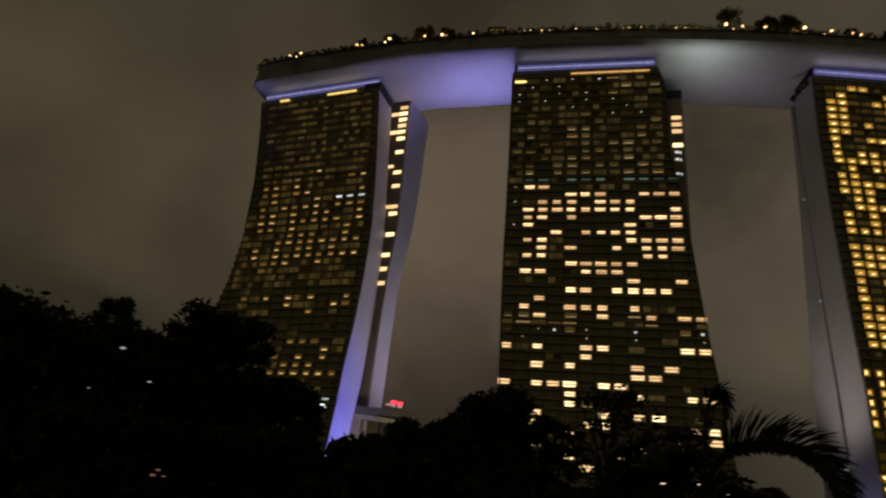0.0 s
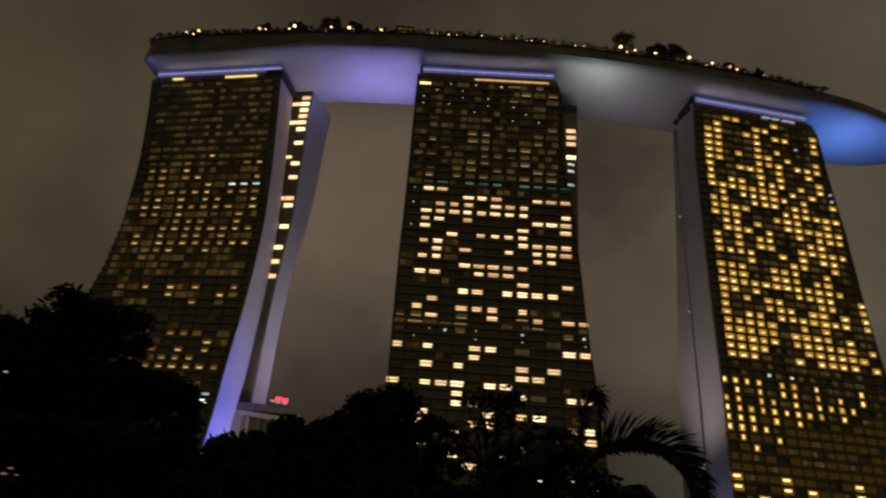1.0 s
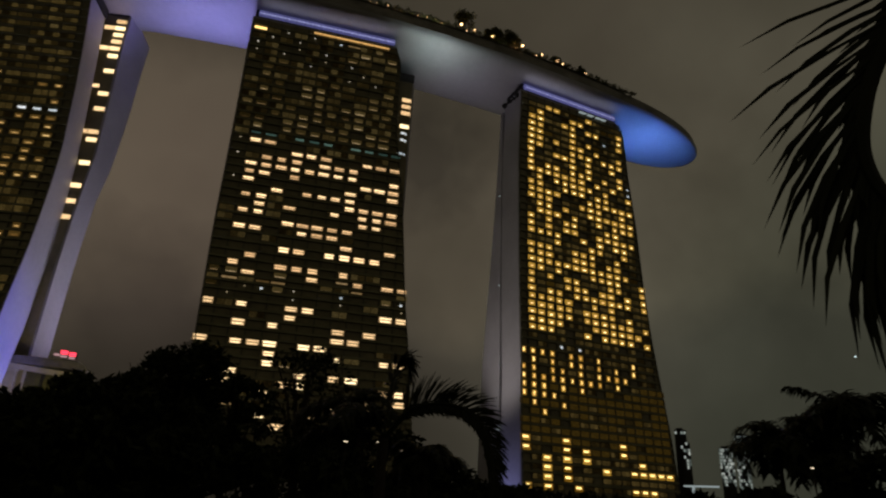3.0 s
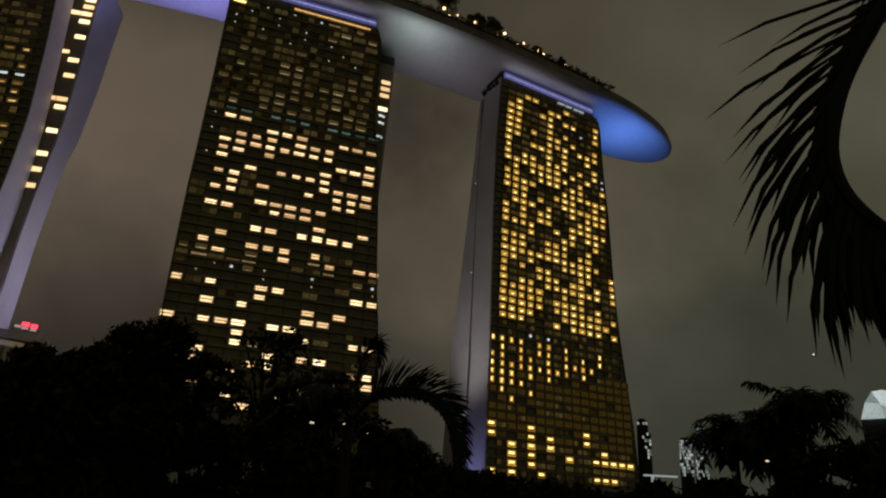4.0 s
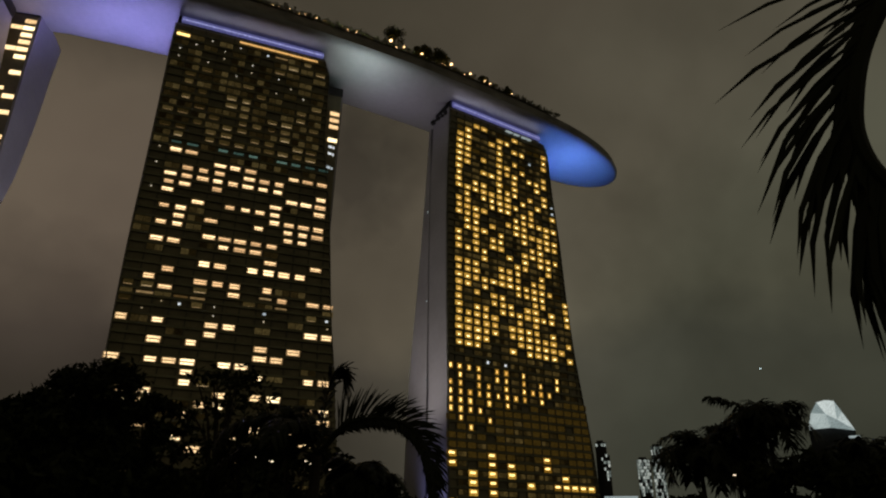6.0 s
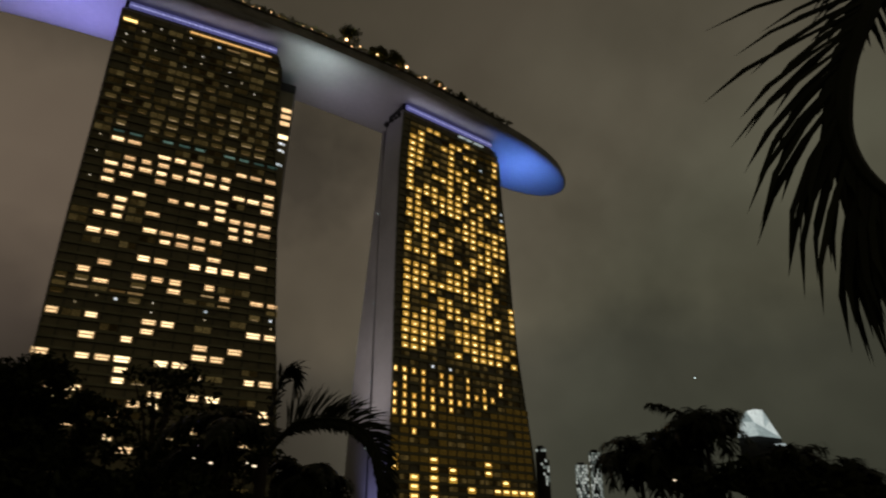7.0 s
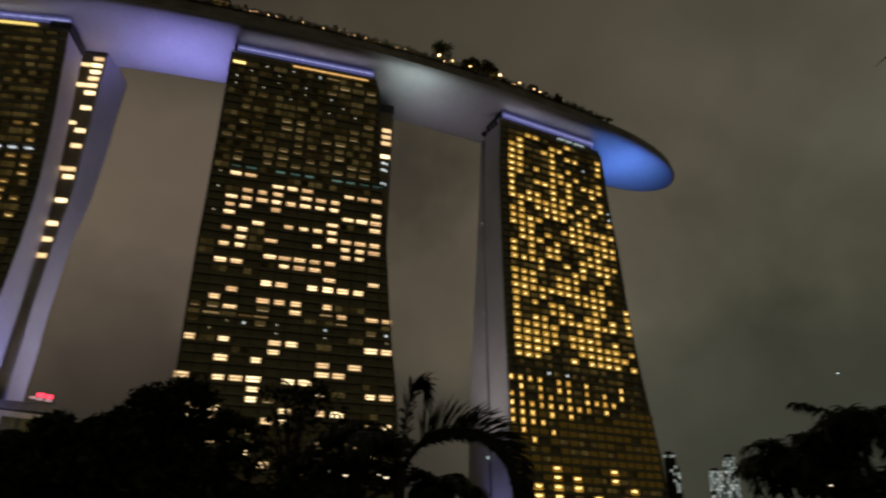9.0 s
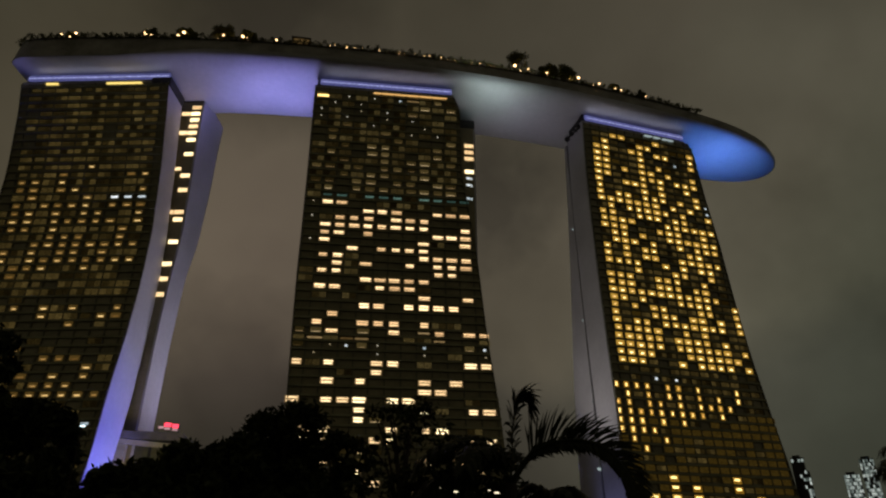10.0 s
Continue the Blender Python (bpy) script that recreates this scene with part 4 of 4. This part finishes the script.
def ball(r, rings=6, seg=8):
    v, f = [], []
    for i in range(rings + 1):
        a = math.pi * i / rings
        for j in range(seg):
            b = 2 * math.pi * j / seg
            v.append((r * math.sin(a) * math.cos(b), r * math.sin(a) * math.sin(b), r * math.cos(a)))
    for i in range(rings):
        for j in range(seg):
            f.append((i * seg + j, i * seg + (j + 1) % seg, (i + 1) * seg + (j + 1) % seg, (i + 1) * seg + j))
    return v, f


def deck_lamp():
    t = tagged(new("deck_lamp"), "small warm lamp on the deck's edge", "lamp", "lamps along the deck")
    v, f = joined([box_verts(-0.12, 0.12, -0.12, 0.12, 0, 1.0)])
    part("post", raw("post", v, f, M_DARK), t)
    part("globe", raw("globe", *ball(0.5), M_LAMP), t, "", Matrix.Translation((0, 0, 1.3)))
    return t


lamp = deck_lamp()
lamp_xs = [-122, -119, -116, -88, -85, -74.5, -72, -58, -55.5, -48, -46, -34, 70, 73, 76.5, 86, 96, 98.5, 101, 109, 111.5, 121, 123, 137]
lamp.matrix_basis = Matrix.Translation(deck_place(lamp_xs[0], 0.93))
for k, x in enumerate(lamp_xs[1:]):
    copy_thing(lamp, Matrix.Translation(deck_place(x, 0.9 + 0.05 * (k % 2), 206.9 + 0.5 * (k % 3))) @ Matrix.Scale(0.7 + 0.25 * (k * 7 % 3), 4))


for k in range(22):
    x = -16 + 3.7 * k + 0.8 * math.sin(k * 2.3)
    copy_thing(lamp, Matrix.Translation(deck_place(x, 0.93, 206.7 + 0.3 * (k % 3))) @ Matrix.Scale(0.28 + 0.12 * (k * 5 % 4) / 3, 4))


def deck_tree(x, height, seed, tall=False):
    at = deck_place(x, 0.82)
    t = tagged(new("deck_tree"), "small clipped tree on the roof deck", "tree", "trees along the deck")
    t.location = at
    rnd = random.Random(seed)
    v, f = limb([at, at + Vector((0.1, 0, height * 0.3)), at + Vector((0, 0, height * 0.7))], 0.2, 0.1, 6)
    part("trunk", raw("trunk", v, f, M_BARK), t)
    blobs = [(at.x + rnd.uniform(-0.35, 0.35) * height, at.y + rnd.uniform(-1, 1), at.z + height * rnd.uniform(0.4, 0.95), height * 0.19, height * 0.17) for _ in range(11)]
    part("crown", crown_mesh("crown", blobs, 2600, 0.42, seed, M_DECKLEAF_LIT), t)


for k, (x, h) in enumerate([(-87, 5.5), (-73, 6), (-70, 5), (-57, 8.5), (-46, 6), (72, 8), (86, 5), (89, 6), (96, 6.5), (98, 5), (122, 4), (136, 3.5), (-120, 3.5)]):
    deck_tree(x, h * (1.55 if x > 0 else 1.2), 300 + k)
hv = [(*deck_place(x, 0.94 + 0.03 * math.sin(x * 3.1), 207.3 + 0.9 * math.sin(x * 1.7) * math.sin(x * 0.31)), 1.1 + 0.5 * math.sin(x * 2.3), 0.9 + 0.7 * math.sin(x * 0.9) ** 2) for x in np.arange(-141, 168, 1.3)]
tagged(part("deck_hedge", crown_mesh("deck_hedge", hv, 11000, 0.5, 77, M_DECKLEAF_LIT)), "dark hedge along the deck's edge", "hedge", kind="stuff")
pav = tagged(new("deck_pavilion"), "small lit pavilion on the roof deck", "pavilion")
pav.location = deck_place(-24, 0.75)
PM = Matrix.Translation(deck_place(-24, 0.75))
part("roof", raw("roof", *joined([box_verts(-4.2, 4.2, -3, 3, 4.0, 4.5)]), M_ROOF), pav, "", PM)
# Wall emits a dim warm glow in place of lamps shining on it.
part("wall", raw("wall", *joined([box_verts(-3.4, 3.4, -2.2, 2.2, 0, 4.0)]), M_THIN), pav, "wall with its warm lighting put in as glow", PM)


# ---- podium between the towers ----
podium = tagged(new("podium_building"), "beige low podium building with a flat roof", "building")
podium.location = (-64, 257, 0)
pm = Matrix.Translation((-64, 257, 0))


def profile(points, y0, y1):
    """A front outline of (x, z) points, drawn out from y0 to y1."""
    return loft([[Vector((x, y, z)) for x, z in points] for y in (y1, y0)])


part("wall", raw("wall", *joined([box_verts(-8.3, 11, 2.0, 14, 0, 44.0)]), M_PODIUM), podium, "olive lit recessed wall", pm)
part("roof", raw("roof", *profile([(-12, 45.0), (14.6, 44.2), (10.4, 47.3), (-11.8, 47.6)], -2.0, 14.5), M_ROOFEDGE), podium, "dark flat roof slab", pm)
part("fascia", raw("fascia", *profile([(-11.7, 44.9), (10.4, 43.2), (10.6, 41.4), (-11.4, 43.2)], -1.4, 0.4), M_CREAMWALL), podium, "pale cream fascia beam", pm)
part("pillar", raw("pillar", *joined([box_verts(-12.9, -8.4, -0.9, 1.6, 0, 43.0)]), M_CREAMWALL), podium, "pale beige corner pillar", pm)
for x in (-1.0, 5.6):
    part("pier", raw("pier", *joined([box_verts(x, x + 1.0, 1.2, 1.98, 0, 43.0)]), M_DARK), podium, "", pm)
sign = tagged(new("roof_sign"), "red lit sign on a podium roof", "sign")
sign.location = (-59.0, 257, 47.4)
sm = Matrix.Translation((-59.0, 257, 47.4))
part("frame", raw("frame", *joined([box_verts(-4.2, -3.9, 0.3, 0.6, 0, 2.0), box_verts(3.4, 3.7, 0.3, 0.6, 0, 3.2), box_verts(-0.2, 0.1, 0.3, 0.6, 0, 4.2), box_verts(-4.2, 3.7, 0.3, 0.5, 0.2, 0.45)]), M_DARK), sign, "", sm)
for x0, x1, z in ((-1.6, 0.6, 2.3), (1.2, 3.2, 1.9)):
    part("letter_panel", raw("letter_panel", *joined([box_verts(x0, x1, -0.2, 0.28, z, z + 1.3)]), M_RED), sign, "red glowing bar", sm)
for x0, x1, z in ((-3.6, -1.8, 1.6), (-1.5, 0.5, 1.2), (1.3, 3.1, 0.9)):
    part("white_panel", raw("white_panel", *joined([box_verts(x0, x1, -0.2, 0.28, z, z + 0.7)]), M_ROSEPANEL), sign, "pale rose glowing bar", sm)


# ---- far city ----
def far_building(label, az, dist, az1, el, el0, seed, mat, chance, cols=8, step=4.0):
    w = dist * math.tan(radians(az1 - az))
    h = EYE + dist * math.tan(radians(el))
    h0 = EYE + dist * math.tan(radians(el0))
    at = polar((az + az1) / 2, dist)
    t = tagged(new("office_building"), label, "building")
    t.location = at
    m = Matrix.Translation(at) @ Matrix.Rotation(radians(-(az + az1) / 2), 4, "Z")
    part("wall", raw("wall", *joined([box_verts(-w / 2, w / 2, 0, 20, 0, h), box_verts(-w / 3, w / 4, 4, 15, h, h + 3)]), M_DARK), t, "", m)
    rnd = random.Random(seed)
    me = raw("window", *joined([box_verts(-w * 0.36 / cols, w * 0.36 / cols, -0.2, 0.2, -step * 0.42, step * 0.42)]), mat)
    for c in range(cols):
        z = h0
        while z < h - 2:
            if rnd.random() < chance:
                part("window", me, t, "", m @ Matrix.Translation((-w / 2 + w * (c + 0.5) / cols, -0.3, z + 2)))
            z += step
    return t


far_building("distant tower with a lit crown", 36.9, 900, 37.8, 7.4, 7.05, 1, M_FAR, 0.8, 4, 4)
far_building("distant tower with scattered cool lit windows", 37.3, 880, 38.0, 6.4, 4.4, 5, M_FAR, 0.4, 4, 4)
far_building("distant office tower with rows of cool lit windows", 40.1, 900, 41.1, 6.0, 3.2, 2, M_FAR, 0.8)
far_building("distant office tower with rows of cool lit windows", 41.3, 920, 42.2, 7.0, 3.0, 3, M_FAR, 0.72)
# footbridge by the tower's foot: beam and post emit in place of being lit
bridge = tagged(new("footbridge"), "white lit footbridge on a post", "bridge")
bridge.location = polar(38.3, 330)
bm_ = Matrix.Translation(polar(38.3, 330)) @ Matrix.Rotation(radians(-38), 4, "Z")
part("beam", raw("beam", *joined([box_verts(-6, 9, 0, 2, 19.9, 20.6)]), M_COOLDIM), bridge, "pale beam, its lighting put in as glow", bm_)
part("post", raw("post", *joined([box_verts(-2.6, -1.4, 0, 1.2, 0, 19.9)]), M_COOLDIM), bridge, "pale post, its lighting put in as glow", bm_)
# the bright faceted hall
hall = tagged(new("glass_hall"), "distant bright white faceted glass hall", "building")
hall.location = polar(54.4, 700)
HALL = {"a": polar(52.93, 700, 7.71), "b": polar(53.33, 700, 8.85), "c": polar(53.84, 700, 9.6), "d": polar(54.49, 700, 9.72), "e": polar(55.01, 700, 9.6), "f": polar(55.36, 700, 8.8), "g": polar(55.93, 700, 7.48), "h": polar(54.4, 700, 7.79), "m": polar(54.28, 700, 8.74), "n": polar(54.94, 700, 8.27)}
for key in ("abm", "bcm", "cdm", "dem", "ahm", "mhn", "men", "efn", "fgn", "gnh"):
    face = [HALL[k] for k in key]
    v, f = loft([face, [p * 1.02 + Vector((0, 0, -p.z * 0.02)) for p in face]])
    part("glass_facet", raw("glass_facet", v, f, M_HALL), hall, "glowing white glass facet")
low = [polar(52.93, 706), polar(55.93, 706), HALL["g"] * 1.008, HALL["h"] * 1.008, HALL["a"] * 1.008]
part("hall_base", raw("hall_base", *loft([low, [p * 1.05 + Vector((0, 0, -p.z * 0.05)) for p in low]]), M_DARK), hall, "dark lower storeys")
part("terrace_light", raw("terrace_light", *joined([box_verts(-6, 3, -0.5, 0.5, -1.0, 1.0)]), M_COOLDIM), hall, "white terrace light", Matrix.Translation(HALL["g"] * 0.995 + Vector((0, 0, -6))) @ Matrix.Rotation(radians(-54), 4, "Z"))


# ---- small lights among the trees ----
def garden_light(az, dist, el, r, mat):
    p = polar(az, dist, el)
    t = tagged(new("garden_lamp"), "small cool lamp on a post among dark trees", "lamp", "garden lamps")
    t.location = (p.x, p.y, 0)
    part("post", raw("post", *joined([box_verts(p.x - 0.012, p.x + 0.012, p.y - 0.012, p.y + 0.012, 0, p.z)]), M_BARK), t)
    part("globe", raw("globe", *ball(r * 0.55), mat), t, "", Matrix.Translation(p) @ Matrix.Diagonal((1.7, 1.0, 0.6, 1)))


for az, el, r, mat in [(-35.7, 11.5, 0.14, M_COOLDIM), (-37.2, 8.1, 0.06, M_COOLDIM), (-33.1, 9.3, 0.1, M_COOLDIM), (-30.8, 2.9, 0.11, M_ROSE), (-31.1, 2.5, 0.13, M_ROSE), (-30.3, 2.5, 0.08, M_ROSE), (-19.1, 9.5, 0.10, M_COOL), (8.3, 5.9, 0.05, M_LAMPLOW), (9.6, 5.6, 0.10, M_LAMPLOW), (12.3, 5.7, 0.06, M_LAMPLOW), (12.9, 5.5, 0.12, M_LAMPLOW), (14.3, 5.1, 0.04, M_LAMPLOW), (15.3, 4.8, 0.11, M_COOL), (46.4, 4.6, 0.08, M_LAMPLOW)]:
    garden_light(az, 27, el, r, mat)
plane = tagged(new("aircraft_light"), "tiny white light high in the night sky", "light", kind="structure")
plane.location = polar(50.5, 1500, 12.45)
part("globe", raw("globe", *ball(1.2), M_COOL), plane, "", Matrix.Translation(polar(50.5, 1500, 12.45)))
